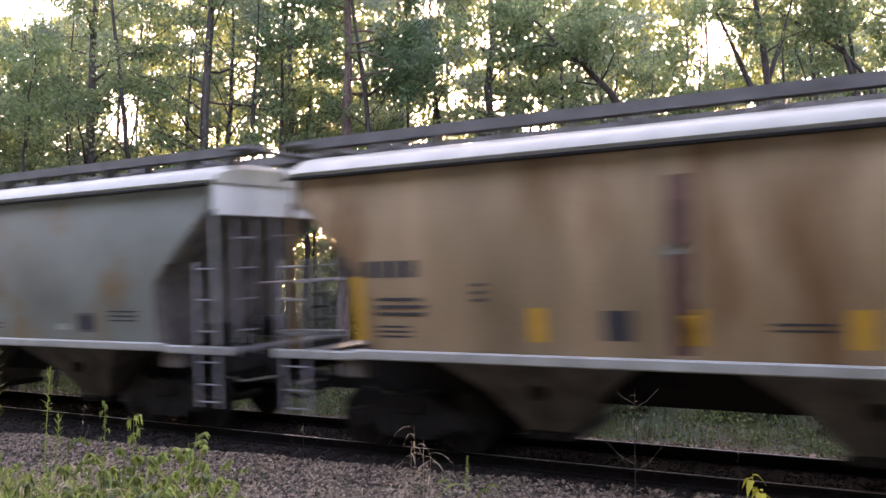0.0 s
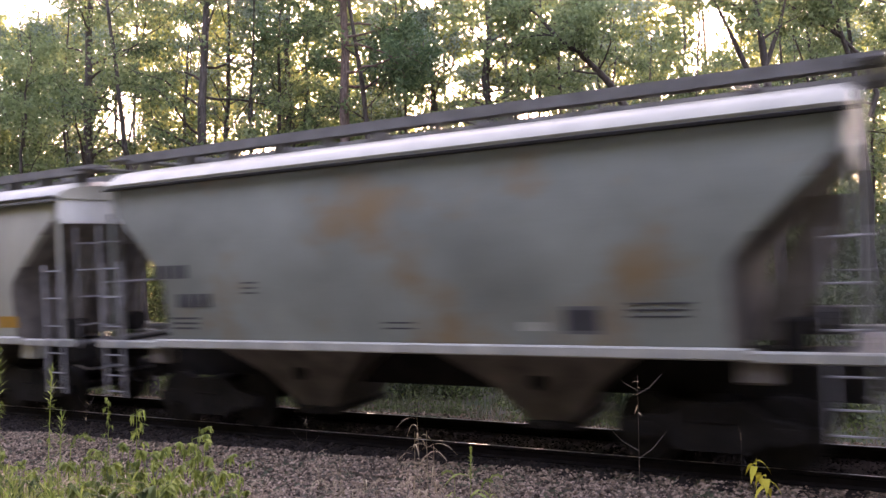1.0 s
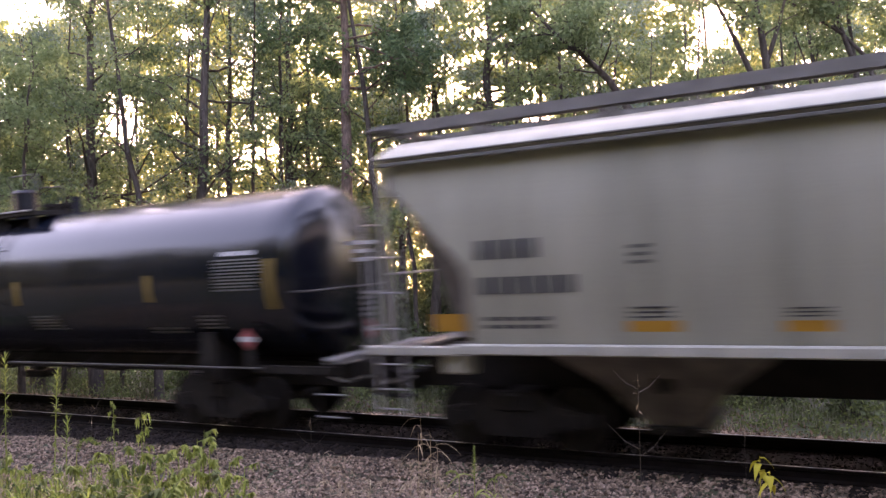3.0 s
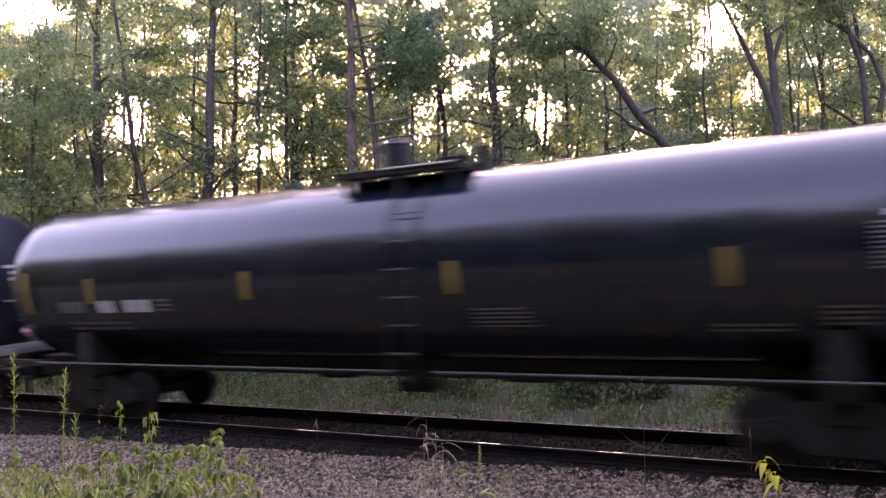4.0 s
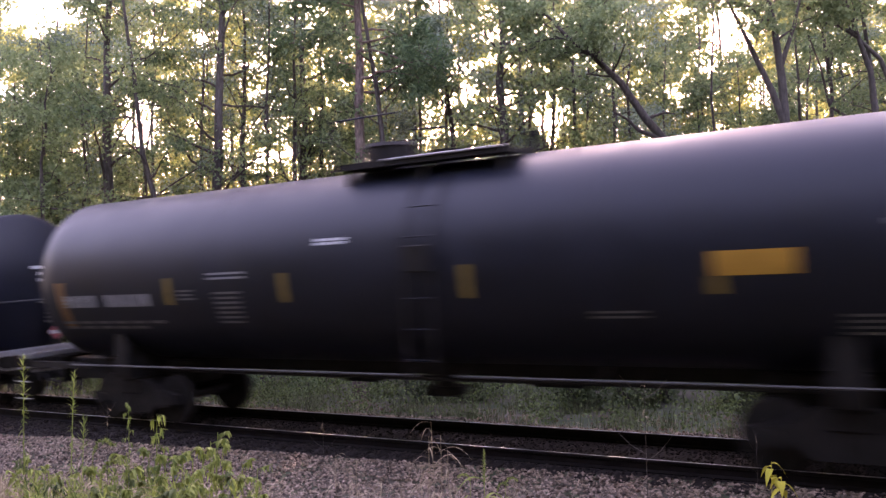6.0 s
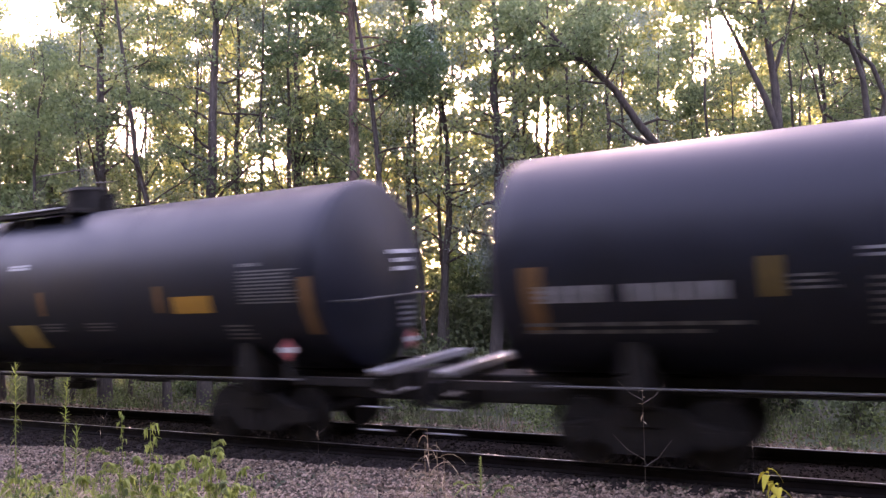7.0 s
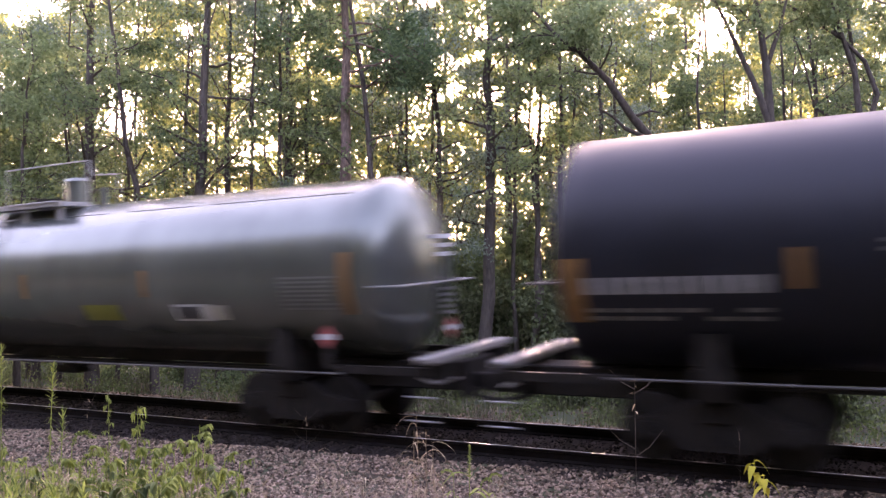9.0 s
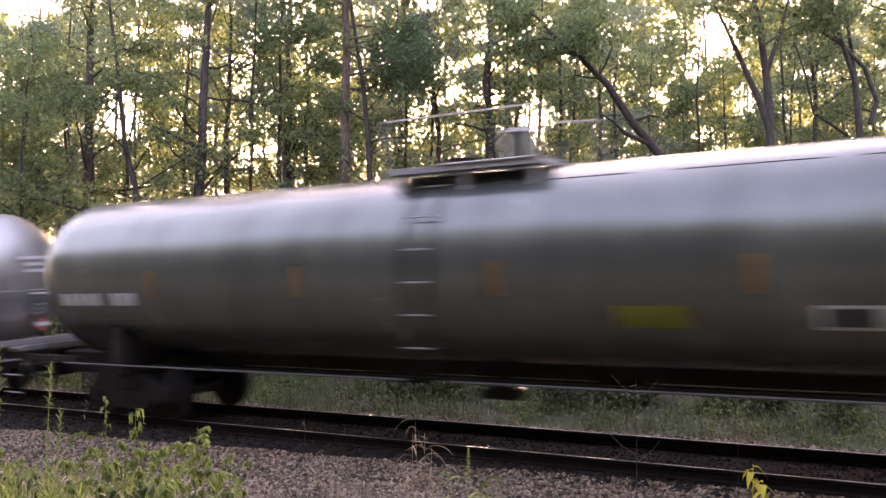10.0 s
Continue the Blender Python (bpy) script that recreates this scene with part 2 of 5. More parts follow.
def scatter_stones(name, n, x0, x1, y0, y1, sizes, seed, lift=0.0, label="", mat=None, side=0):
    """Angular crushed stones lying on the ground."""
    rng = np.random.default_rng(seed)
    base = np.array([(1, 0, 0), (-1, 0, 0), (0, 1, 0), (0, -1, 0), (0, 0, 1), (0, 0, -1)], float)
    tri = ((0, 2, 4), (2, 1, 4), (1, 3, 4), (3, 0, 4), (2, 0, 5), (1, 2, 5), (3, 1, 5), (0, 3, 5))
    verts, faces = [], []
    for k in range(n):
        x, y = rng.uniform(x0, x1), rng.uniform(y0, y1)
        # this edge parts pale stones from those darkened for the train's shade
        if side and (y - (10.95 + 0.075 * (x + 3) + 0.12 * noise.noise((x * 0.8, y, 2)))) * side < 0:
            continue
        s = rng.uniform(*sizes)
        p = base * rng.uniform(0.55, 1.2, (6, 1)) * s * np.array((1.2, 0.9, 0.7)) + rng.normal(0, 0.2 * s, (6, 3))
        a, b = rng.uniform(0, 6.28), rng.uniform(-0.7, 0.7)
        rz = np.array(((math.cos(a), -math.sin(a), 0), (math.sin(a), math.cos(a), 0), (0, 0, 1)))
        rx = np.array(((1, 0, 0), (0, math.cos(b), -math.sin(b)), (0, math.sin(b), math.cos(b))))
        p = p @ rx.T @ rz.T + (x, y, ground_z(x, y) + lift + s * rng.uniform(0.1, 0.6))
        o = len(verts)
        verts += p.tolist()
        faces += [(o + i, o + j, o + m) for i, j, m in tri]
    ob = raw(name, verts, faces, mat or STONE)
    return tagged(ob, label, "ballast", kind="stuff")


scatter_stones("ballast", 48000, -18.5, 1, 7.2, 11.2, (0.014, 0.038), 3, label="grey crushed stone ballast along the near rail", side=-1)
scatter_stones("ballast", 22000, -22, 2, 9.5, 13.2, (0.018, 0.04), 5, 0.005, "oil-stained crushed stone between the rails, darkened for train shade", TREADBED, 1)


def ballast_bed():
    """Oily fines under and between the rails, a ground skin darkened for train shade."""
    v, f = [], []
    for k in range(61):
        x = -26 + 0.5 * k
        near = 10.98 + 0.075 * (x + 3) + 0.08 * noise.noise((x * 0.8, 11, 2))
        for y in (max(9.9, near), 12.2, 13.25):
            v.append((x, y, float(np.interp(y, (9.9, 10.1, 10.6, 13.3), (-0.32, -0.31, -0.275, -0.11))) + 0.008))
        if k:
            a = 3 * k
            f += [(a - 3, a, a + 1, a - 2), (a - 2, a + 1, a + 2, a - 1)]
    tagged(raw("ballast_bed", v, f, TREADBED), "oily fine ballast between the rails, darkened for train shade", "ballast", kind="structure")


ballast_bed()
scatter_stones("ballast", 9000, -26, 5, 12.9, 15.2, (0.02, 0.045), 4, label="grey crushed stone ballast beyond the far rail")

# track
track = new("railway_track")
track.matrix_world = TRACK
tagged(track, "canted single railway track with worn steel rails on dark timber ties", "railway track", kind="structure")
PROFILE = ((-0.07, -0.17), (0.07, -0.17), (0.07, -0.158), (0.012, -0.135), (0.010, -0.045), (0.036, -0.034), (0.036, -0.006), (0.028, 0.0),
           (-0.028, 0.0), (-0.036, -0.006), (-0.036, -0.034), (-0.010, -0.045), (-0.012, -0.135), (-0.07, -0.158))
for yy in (-0.7525, 0.7525):
    rail = part("rail", prism_x(B(), [(y + yy, z) for y, z in PROFILE], -120, 90), RAILSIDE, track, "rust-brown steel rail")
    part("rail_head", box(B(), -120, 90, yy - 0.013, yy + 0.013, 0.0, 0.002), STEEL, rail, "polished running surface")


tie_mesh = None
for k in range(-60, 14):
    if tie_mesh is None:
        tie = part("tie", box(B(), -0.115, 0.115, -1.3, 1.3, -0.34, -0.172, 0.012), WOOD, track)
        tie_mesh = tie.data
    else:
        tie = new("tie", tie_mesh)
        tie.parent = track
    tie.location = (k * 0.5 + 0.03 * math.sin(k * 7.3), 0, 0)


# rolling stock: every car is an empty on the rails between its wheels, x along the line
TURNING, CARS, SHIFT = [], [], {}


def wheelset(parent, x):
    bm = B()
    rod(bm, (0, -0.86, 0), (0, 0.86, 0), 0.08, 12)
    for s in (-1, 1):
        m = Matrix.Rotation(radians(90), 4, "X")
        for r, w, c in ((0.4572, 0.11, 0.765), (0.482, 0.03, 0.70), (0.2, 0.15, 0.77)):
            bmesh.ops.create_cone(bm, cap_ends=True, segments=28, radius1=r, radius2=r, depth=w, matrix=Matrix.Translation((0, s * c, 0)) @ m)
    ob = part("wheelset", bm, BLACK, parent)
    ob.location = (x, 0, 0.4572)
    TURNING.append(ob)
    return ob


def bogie(car, x):
    bm = B()
    for s in (-1, 1):
        y = s * 0.98
        outline = [(-1.18, 0.40), (-1.18, 0.58), (-0.72, 0.66), (-0.36, 0.86), (0.36, 0.86), (0.72, 0.66), (1.18, 0.58), (1.18, 0.40),
                   (0.72, 0.42), (0.42, 0.22), (-0.42, 0.22), (-0.72, 0.42)]
        loft(bm, [[(px, y - 0.07, pz) for px, pz in outline], [(px, y + 0.07, pz) for px, pz in outline]])
        for wx in (-0.89, 0.89):
            rod(bm, (wx, y - 0.12, 0.457), (wx, y + 0.14, 0.457), 0.12, 12)
        for k in (-0.2, 0.0, 0.2):
            rod(bm, (k, y + s * 0.02, 0.3), (k, y + s * 0.02, 0.62), 0.075, 10)
    box(bm, -0.22, 0.22, -1.1, 1.1, 0.58, 0.84, 0.03)
    ob = part("bogie", bm, BLACK, car, "grimy cast steel truck frame with coil springs")
    ob.location = (x, 0, 0)
    for wx in (-0.89, 0.89):
        wheelset(ob, wx)
    return ob


def coupler(car, x, s, z=0.82):
    bm = B()
    box(bm, min(x, x + s * 0.62), max(x, x + s * 0.62), -0.09, 0.09, z - 0.11, z + 0.11, 0.02)
    box(bm, x + s * 0.62 - 0.14, x + s * 0.62 + 0.14, -0.15, 0.17, z - 0.17, z + 0.17, 0.05)
    part("coupler", bm, BLACK, car)
    bm = B()
    pts = [(x + s * 0.0, -0.35, z - 0.02), (x + s * 0.2, -0.34, z - 0.2), (x + s * 0.45, -0.3, z - 0.28), (x + s * 0.68, -0.27, z - 0.22)]
    for a, b in zip(pts, pts[1:]):
        rod(bm, a, b, 0.024, 8)
    part("air_hose", bm, BLACK, car)
    bm = B()
    for yy in (-1.28,):
        rod(bm, (x - s * 0.25, yy, z + 0.2), (x - s * 0.05, yy * 0.95, z + 0.12), 0.022, 8)
        rod(bm, (x - s * 0.05, yy * 0.95, z + 0.12), (x - s * 0.05, yy * 0.35, z + 0.1), 0.022, 8)
    part("uncoupling_lever", bm, STEEL, car, "bare steel rod")


def ladder(car, name, x, y, zs, width, mat, stile_mat=None, label=""):
    """Rungs along x at the heights zs, between two upright stiles."""
    sides = [box(B(), x + e * width / 2 - 0.018, x + e * width / 2 + 0.018, y - 0.012, y + 0.03, min(zs) - 0.1, max(zs) + 0.12) for e in (-1, 1)]
    lad = part(name, sides[0], stile_mat or BLACK, car, label)
    part("stile", sides[1], stile_mat or BLACK, lad)
    for z in zs:
        part("rung", rod(B(), (x - width / 2, y, z), (x + width / 2, y, z), 0.014, 6), mat, lad)
    return lad


def stencil(car, name, x0, x1, z0, z1, mat, surface, rows=1, letters=0, fill=0.8, label=""):
    """Rows of bars on the car's side; letters: how many blocks in a row."""
    rng = random.Random(int(x0 * 100) + int(z0 * 1000))
    x0, x1 = x0 + SHIFT.get(car.name, 0), x1 + SHIFT.get(car.name, 0)
    whole = None
    h = (z1 - z0) / rows
    for r in range(rows):
        za, zb = z0 + r * h + h * (1 - fill) / 2, z0 + (r + 1) * h - h * (1 - fill) / 2
        n = letters or 1
        w = (x1 - x0) / n
        for i in range(n):
            if letters > 5 and rng.random() < 0.08:
                continue
            xa = x0 + i * w + (0.1 * w if letters else 0)
            xb = x0 + (i + 1) * w - (0.14 * w if letters else 0)
            if not letters and rows > 2:
                xb -= rng.random() * 0.2 * (x1 - x0)
            steps = max(1, math.ceil((zb - za) / 0.08))
            zs = [za + (zb - za) * k / steps for k in range(steps + 1)]
            bm = loft(B(), [[(xa, surface(z) + 0.002, z), (xb, surface(z) + 0.002, z), (xb, surface(z) - 0.005, z), (xa, surface(z) - 0.005, z)] for z in zs])
            if whole is None:
                whole = part(name, bm, mat, car, label)
            else:
                part("letter_bar" if letters else "text_bar", bm, mat, whole)
    return whole


def hopper_side(z):
    return -float(np.interp(z, (1.4, 1.6, 2.2, 2.9, 3.6, 4.25), (1.50, 1.51, 1.58, 1.61, 1.57, 1.46)))


def hopper_car(paint, label, double_eave=False, up=0.07):
    car = new("covered_hopper_car")
    tagged(car, label, "hopper car", "cars of the freight train")
    levels = [(1.50, 4.80), (2.0, 4.80), (2.5, 4.80), (2.70, 4.86), (3.0, 5.12), (3.3, 5.42), (3.6, 5.74), (3.85, 6.0), (4.0, 6.04), (4.24 + up, 6.06)]
    rings = []
    for z, L in levels:
        W, c = -hopper_side(z), 0.10
        rings.append([(L - c, -W, z), (L, -W + c, z), (L, W - c, z), (L - c, W, z), (-L + c, W, z), (-L, W - c, z), (-L, -W + c, z), (-L + c, -W, z)])
    body = part("body", loft(B(), rings), paint, car, smooth=True)
    # down-facing end slopes get a darker material in place of their shade
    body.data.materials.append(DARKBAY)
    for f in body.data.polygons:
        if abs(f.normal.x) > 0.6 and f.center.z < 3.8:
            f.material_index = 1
    # welded seams of the side sheets
    for x in (-3.6, -1.75, 0.1, 1.9, 3.7):
        for s in (1, -1):
            bm = B()
            for za, zb in ((1.62, 2.4), (2.4, 3.0), (3.0, 3.8), (3.8, 4.2)):
                loft(bm, [[(x - 0.03, s * (hopper_side(za) + 0.01), za), (x + 0.03, s * (hopper_side(za) + 0.01), za), (x + 0.03, s * (hopper_side(zb) + 0.01), zb), (x - 0.03, s * (hopper_side(zb) + 0.01), zb)],
                          [(x - 0.012, s * (hopper_side(za) - 0.008), za), (x + 0.012, s * (hopper_side(za) - 0.008), za), (x + 0.012, s * (hopper_side(zb) - 0.008), zb), (x - 0.012, s * (hopper_side(zb) - 0.008), zb)]])
            part("seam", bm, paint, body)
    # roof with rounded shoulders and its eave angle
    arc = [(-1.56, 4.235 + up), (-1.58, 4.28 + up), (-1.50, 4.40 + up), (-1.30, 4.50 + up), (-1.0, 4.57 + up), (-0.5, 4.62 + up), (0.5, 4.62 + up), (1.0, 4.57 + up), (1.30, 4.50 + up), (1.50, 4.40 + up), (1.58, 4.28 + up), (1.56, 4.235 + up)]
    roof = part("roof", loft(B(), [[(x, y * k, 4.235 + up + (z - 4.235 - up) * k2) for y, z in arc] for x, k, k2 in ((-6.16, 0.97, 0.75), (-6.0, 1, 1), (6.0, 1, 1), (6.16, 0.97, 0.75))]), ROOF, car, "pale weathered roof sheet", smooth=True)
    for s in (-1, 1):
        bm = B()
        box(bm, -6.14, 6.14, s * 1.60 - 0.035, s * 1.60 + 0.035, 4.17 + up, 4.225 + up, 0.01)
        if double_eave:
            box(bm, -6.14, 6.14, s * 1.61 - 0.03, s * 1.61 + 0.03, 4.27 + up, 4.30 + up, 0.008)
        part("eave_angle", bm, BLACK if not double_eave else WALKGREY, roof, "dark eave angle")
    for x in np.linspace(-4.9, 4.9, 6):
        bm = B()
        rod(bm, (x, 0, 4.6 + up), (x, 0, 4.72 + up), 0.42, 16)
        rod(bm, (x, 0, 4.72 + up), (x, 0, 4.76 + up), 0.34, 16)
        box(bm, x - 0.05, x + 0.05, -0.5, 0.5, 4.70 + up, 4.79 + up)
        part("hatch_cover", bm, WALKGREY, roof)
    # running boards along the roof
    for y0 in (-0.98, 0.62):
        bm = B()
        prism_x(bm, [(y0, 4.90 + up), (y0, 4.74 + up), (y0 + 0.012, 4.74 + up), (y0 + 0.012, 4.85 + up), (y0 + 0.36, 4.85 + up), (y0 + 0.36, 4.76 + up), (y0 + 0.372, 4.76 + up), (y0 + 0.372, 4.90 + up), (y0 + 0.36, 4.885 + up), (y0 + 0.012, 4.885 + up)], -6.55, 6.55)
        board = part("running_board", bm, WALKGREY, car, "dull galvanised roof walkway")
        for x in np.linspace(-5.9, 5.9, 12):
            part("bracket", box(B(), x - 0.05, x + 0.05, y0 + 0.02, y0 + 0.33, 4.50 + up, 4.85 + up, 0.01), WALKGREY, board)
    for s in (-1, 1):
        bm = B()
        for k in range(4):
            box(bm, s * 6.2 + s * k * 0.11 - 0.045, s * 6.2 + s * k * 0.11 + 0.045, -1.15, 1.15, 4.80 + up, 4.83 + up, 0.005)
        part("end_running_board", bm, WALKGREY, car)
    # side sill
    for s in (-1, 1):
        bm = B()
        box(bm, -4.95, 4.95, s * 1.61 - 0.05, s * 1.61 + 0.05, 1.47, 1.62, 0.02)
        box(bm, -6.5, -4.95, s * 1.56 - 0.05, s * 1.56 + 0.05, 1.44, 1.58, 0.02)
        box(bm, 4.95, 6.5, s * 1.56 - 0.05, s * 1.56 + 0.05, 1.44, 1.58, 0.02)
        part("side_sill", bm, SILL, car, "pale grey side sill")
        for e in (-1, 1):
            x = e * 5.0
            part("jacking_pad", box(B(), x - 0.22, x + 0.22, s * 1.4 - 0.12, s * 1.4 + 0.14, 1.17, 1.47, 0.03), DARKBAY if not double_eave else LIGHTGREY, car)
    # discharge bays
    for x in (-2.15, 2.05):
        bm = B()
        loft(bm, [[(x - 1.5, -1.5, 1.5), (x + 1.5, -1.5, 1.5), (x + 1.5, 1.5, 1.5), (x - 1.5, 1.5, 1.5)],
                  [(x - 0.82, -1.05, 1.0), (x + 0.82, -1.05, 1.0), (x + 0.82, 1.05, 1.0), (x - 0.82, 1.05, 1.0)],
                  [(x - 0.34, -0.72, 0.42), (x + 0.34, -0.72, 0.42), (x + 0.34, 0.72, 0.42), (x - 0.34, 0.72, 0.42)]])
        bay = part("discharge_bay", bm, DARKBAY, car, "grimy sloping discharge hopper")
        bm = B()
        box(bm, x - 0.42, x + 0.42, -0.8, 0.8, 0.30, 0.42, 0.02)
        rod(bm, (x, -0.98, 0.36), (x, 0.98, 0.36), 0.04, 8)
        part("outlet_gate", bm, BLACK, bay)
        bm = B()
        rod(bm, (x, -1.17, 1.05), (x, -1.10, 1.05), 0.13, 12)
        part("vibrator_bracket", bm, BLACK, bay)
    part("centre_sill", box(B(), -6.2, 6.2, -0.32, 0.32, 0.78, 1.42, 0.02), BLACK, car)
    for s in (-1, 1):
        # end structure: sill, posts, slope sheet stiffeners, ladders, brake gear
        bm = B()
        box(bm, s * 6.42 - 0.10, s * 6.42 + 0.10, -1.58, 1.58, 1.16, 1.46, 0.02)
        part("end_sill", bm, BLACK, car)
        bm = B()
        for k in range(5):
            box(bm, s * 6.0 + s * k * 0.1 - 0.04, s * 6.0 + s * k * 0.1 + 0.04, -1.45, 1.45, 1.462, 1.49)
        part("end_platform", bm, WALKGREY, car)
        part("end_sheet", box(B(), s * 6.05, s * 6.05 + s * 0.06, -1.50, 1.50, 3.80, 4.34 + up, 0.015), ENDGREY, car, "pale upper end sheet")
        for y in (-1.5, 1.5):
            bm = B()
            box(bm, s * 6.10 - 0.035, s * 6.10 + 0.035, y - 0.035, y + 0.035, 1.46, 3.9, 0.01)
            part("corner_post", bm, paint, car)
        for y in (-0.55, 0.55):
            bm = B()
            loft(bm, [[(s * 4.83, y - 0.05, 1.6), (s * 4.83, y + 0.05, 1.6), (s * 5.35, y + 0.05, 1.6), (s * 5.35, y - 0.05, 1.6)],
                      [(s * 5.55, y - 0.05, 3.4), (s * 5.55, y + 0.05, 3.4), (s * 6.1, y + 0.05, 3.4), (s * 6.1, y - 0.05, 3.4)]])
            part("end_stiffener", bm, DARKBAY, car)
        for y, w in ((-1.64, 0.46), (1.64, 0.46)):
            ladder(car, "end_ladder", s * 6.02, y, [0.66, 0.95, 1.32, 1.84, 2.37, 2.89], w, ALU, LADDERGREY, label="ladder with pale steel rungs")
        bm = B()
        for z in (1.84, 2.37, 2.89, 3.4):
            rod(bm, (s * 6.52, -1.45, z), (s * 6.52, -0.95, z), 0.014, 6)
        for y in (-1.45, -0.95):
            rod(bm, (s * 6.52, y, 1.4), (s * 6.52, y, 3.7), 0.02, 6)
        rod(bm, (s * 6.54, -0.9, 2.62), (s * 6.54, 1.5, 2.62), 0.018, 6)
        part("end_grab_iron", bm, ALU, car)
        coupler(car, s * 6.45, s, 0.84)
        bogie(car, s * 4.35)
    bm = B()
    for k in range(28):
        a, b = 2 * math.pi * k / 28, 2 * math.pi * (k + 1) / 28
        rod(bm, (6.62, 0.7 + 0.27 * math.cos(a), 2.1 + 0.27 * math.sin(a)), (6.62, 0.7 + 0.27 * math.cos(b), 2.1 + 0.27 * math.sin(b)), 0.018, 6)
    rod(bm, (6.62, 0.43, 2.1), (6.62, 0.97, 2.1), 0.014, 6)
    rod(bm, (6.62, 0.7, 1.83), (6.62, 0.7, 2.37), 0.014, 6)
    rod(bm, (6.4, 0.7, 2.1), (6.64, 0.7, 2.1), 0.03, 8)
    part("hand_brake_wheel", bm, BLACK, car)
    bm = B()
    rod(bm, (5.2, 0.5, 1.75), (5.9, 0.5, 1.75), 0.2, 14)
    part("brake_reservoir", bm, BLACK, car)
    part("brake_valve", box(B(), 5.2, 5.5, -0.9, -0.5, 1.5, 1.9, 0.03), BLACK, car)
    return car


hopper_a = hopper_car(TAN, "rust-stained tan covered hopper car with yellow reflectors")
S = hopper_side
stencil(hopper_a, "reporting_mark", -4.72, -3.76, 2.68, 2.94, INK, S, 1, 4, 0.95, "dark stencilled reporting mark")
stencil(hopper_a, "data_stencil", -4.5, -3.6, 2.10, 2.42, INK, S, 3, 0, 0.45)
stencil(hopper_a, "data_stencil", -4.5, -3.9, 1.78, 2.0, INK, S, 3, 0, 0.45)
stencil(hopper_a, "number_stencil", -2.9, -2.7, 2.3, 2.62, INK, S, 3, 0, 0.4)
for x0, x1, z0, z1 in ((-4.90, -4.72, 1.74, 2.72), (-2.06, -1.84, 1.78, 2.25), (-0.04, 0.22, 1.78, 2.24), (1.82, 2.06, 1.78, 2.24), (3.4, 3.62, 1.78, 2.24)):
    stencil(hopper_a, "reflector", x0, x1, z0, z1, YELLOW, S, 1, 0, 0.98, "yellow reflective sheet")
stencil(hopper_a, "dark_plate", -1.03, -0.66, 1.82, 2.22, INK, S, 1, 0, 0.98, "dark metal plate")
stencil(hopper_a, "rust_strip", -0.19, 0.12, 1.66, 3.9, material("rust_brown_primer", (0.16, 0.075, 0.055), 0.7, 0, 0.6, 1.3, 3, 40, 0.002), S, 1, 0, 1.0, "rust-brown repair strip")
stencil(hopper_a, "pale_patch", -0.28, 0.06, 2.86, 3.04, BLUEGREY, S, 1, 0, 1.0)
stencil(hopper_a, "tare_stencil", 1.0, 1.7, 1.95, 2.1, INK, S, 2, 0, 0.4)

hopper_b = hopper_car(BLUEGREY, "faded blue-grey covered hopper car with rust blotches", up=0.12)
stencil(hopper_b, "reporting_mark", -4.95, -4.1, 2.66, 2.90, INK, S, 1, 4, 0.95, "dark stencilled reporting mark")
stencil(hopper_b, "number_stencil", -4.85, -3.6, 2.16, 2.40, INK, S, 1, 6, 0.95, "dark stencilled number bars")
stencil(hopper_b, "data_stencil", -4.6, -3.9, 1.76, 2.02, INK, S, 3, 0, 0.4)
stencil(hopper_b, "data_stencil", -2.9, -2.6, 2.35, 2.6, INK, S, 3, 0, 0.35)
stencil(hopper_b, "plate_frame", 2.62, 3.12, 1.76, 2.13, DIMWHITE, S, 1, 0, 1.0)
stencil(hopper_b, "dark_plate", 2.66, 3.08, 1.81, 2.08, INK, lambda z: S(z) - 0.004, 1, 0, 1.0, "dark metal plate")
stencil(hopper_b, "pale_label", 2.0, 2.38, 1.80, 1.92, SILL, S, 1, 0, 1.0)
stencil(hopper_b, "tare_stencil", 3.5, 4.3, 1.95, 2.2, INK, S, 3, 0, 0.3)
stencil(hopper_b, "tare_stencil", -0.2, 0.3, 1.78, 1.95, INK, S, 2, 0, 0.3)

hopper_c = hopper_car(LIGHTGREY, "light grey covered hopper car with orange side markers", True, 0.05)
stencil(hopper_c, "reporting_mark", -4.55, -3.6, 2.78, 3.06, INK, S, 1, 4, 0.95, "dark stencilled reporting mark")
stencil(hopper_c, "number_stencil", -4.55, -3.1, 2.30, 2.55, INK, S, 1, 6, 0.95, "dark stencilled number bars")
stencil(hopper_c, "data_stencil", -4.5, -3.5, 1.80, 2.02, INK, S, 2, 5, 0.5)
stencil(hopper_c, "number_stencil", -2.35, -2.1, 2.62, 2.92, INK, S, 3, 0, 0.45)
stencil(hopper_c, "data_stencil", -2.4, -1.85, 1.94, 2.12, INK, S, 3, 0, 0.4)
stencil(hopper_c, "data_stencil", -0.55, -0.1, 1.94, 2.08, INK, S, 3, 0, 0.4)
stencil(hopper_c, "data_stencil", 1.15, 1.55, 1.93, 2.10, WHITE, S, 3, 0, 0.5)
for x0, x1, z0, z1 in ((-5.30, -4.80, 1.79, 2.04), (-2.45, -1.80, 1.78, 1.92), (-0.6, -0.08, 1.78, 1.91), (1.12, 1.85, 1.78, 1.92), (4.15, 4.78, 1.79, 2.02)):
    stencil(hopper_c, "orange_marker", x0, x1, z0, z1, ORANGE, S, 1, 0, 1.0, "orange reflective sheet")
stencil(hopper_c, "plate_frame", 2.78, 3.34, 1.80, 2.10, SILL, S, 1, 0, 1.0)
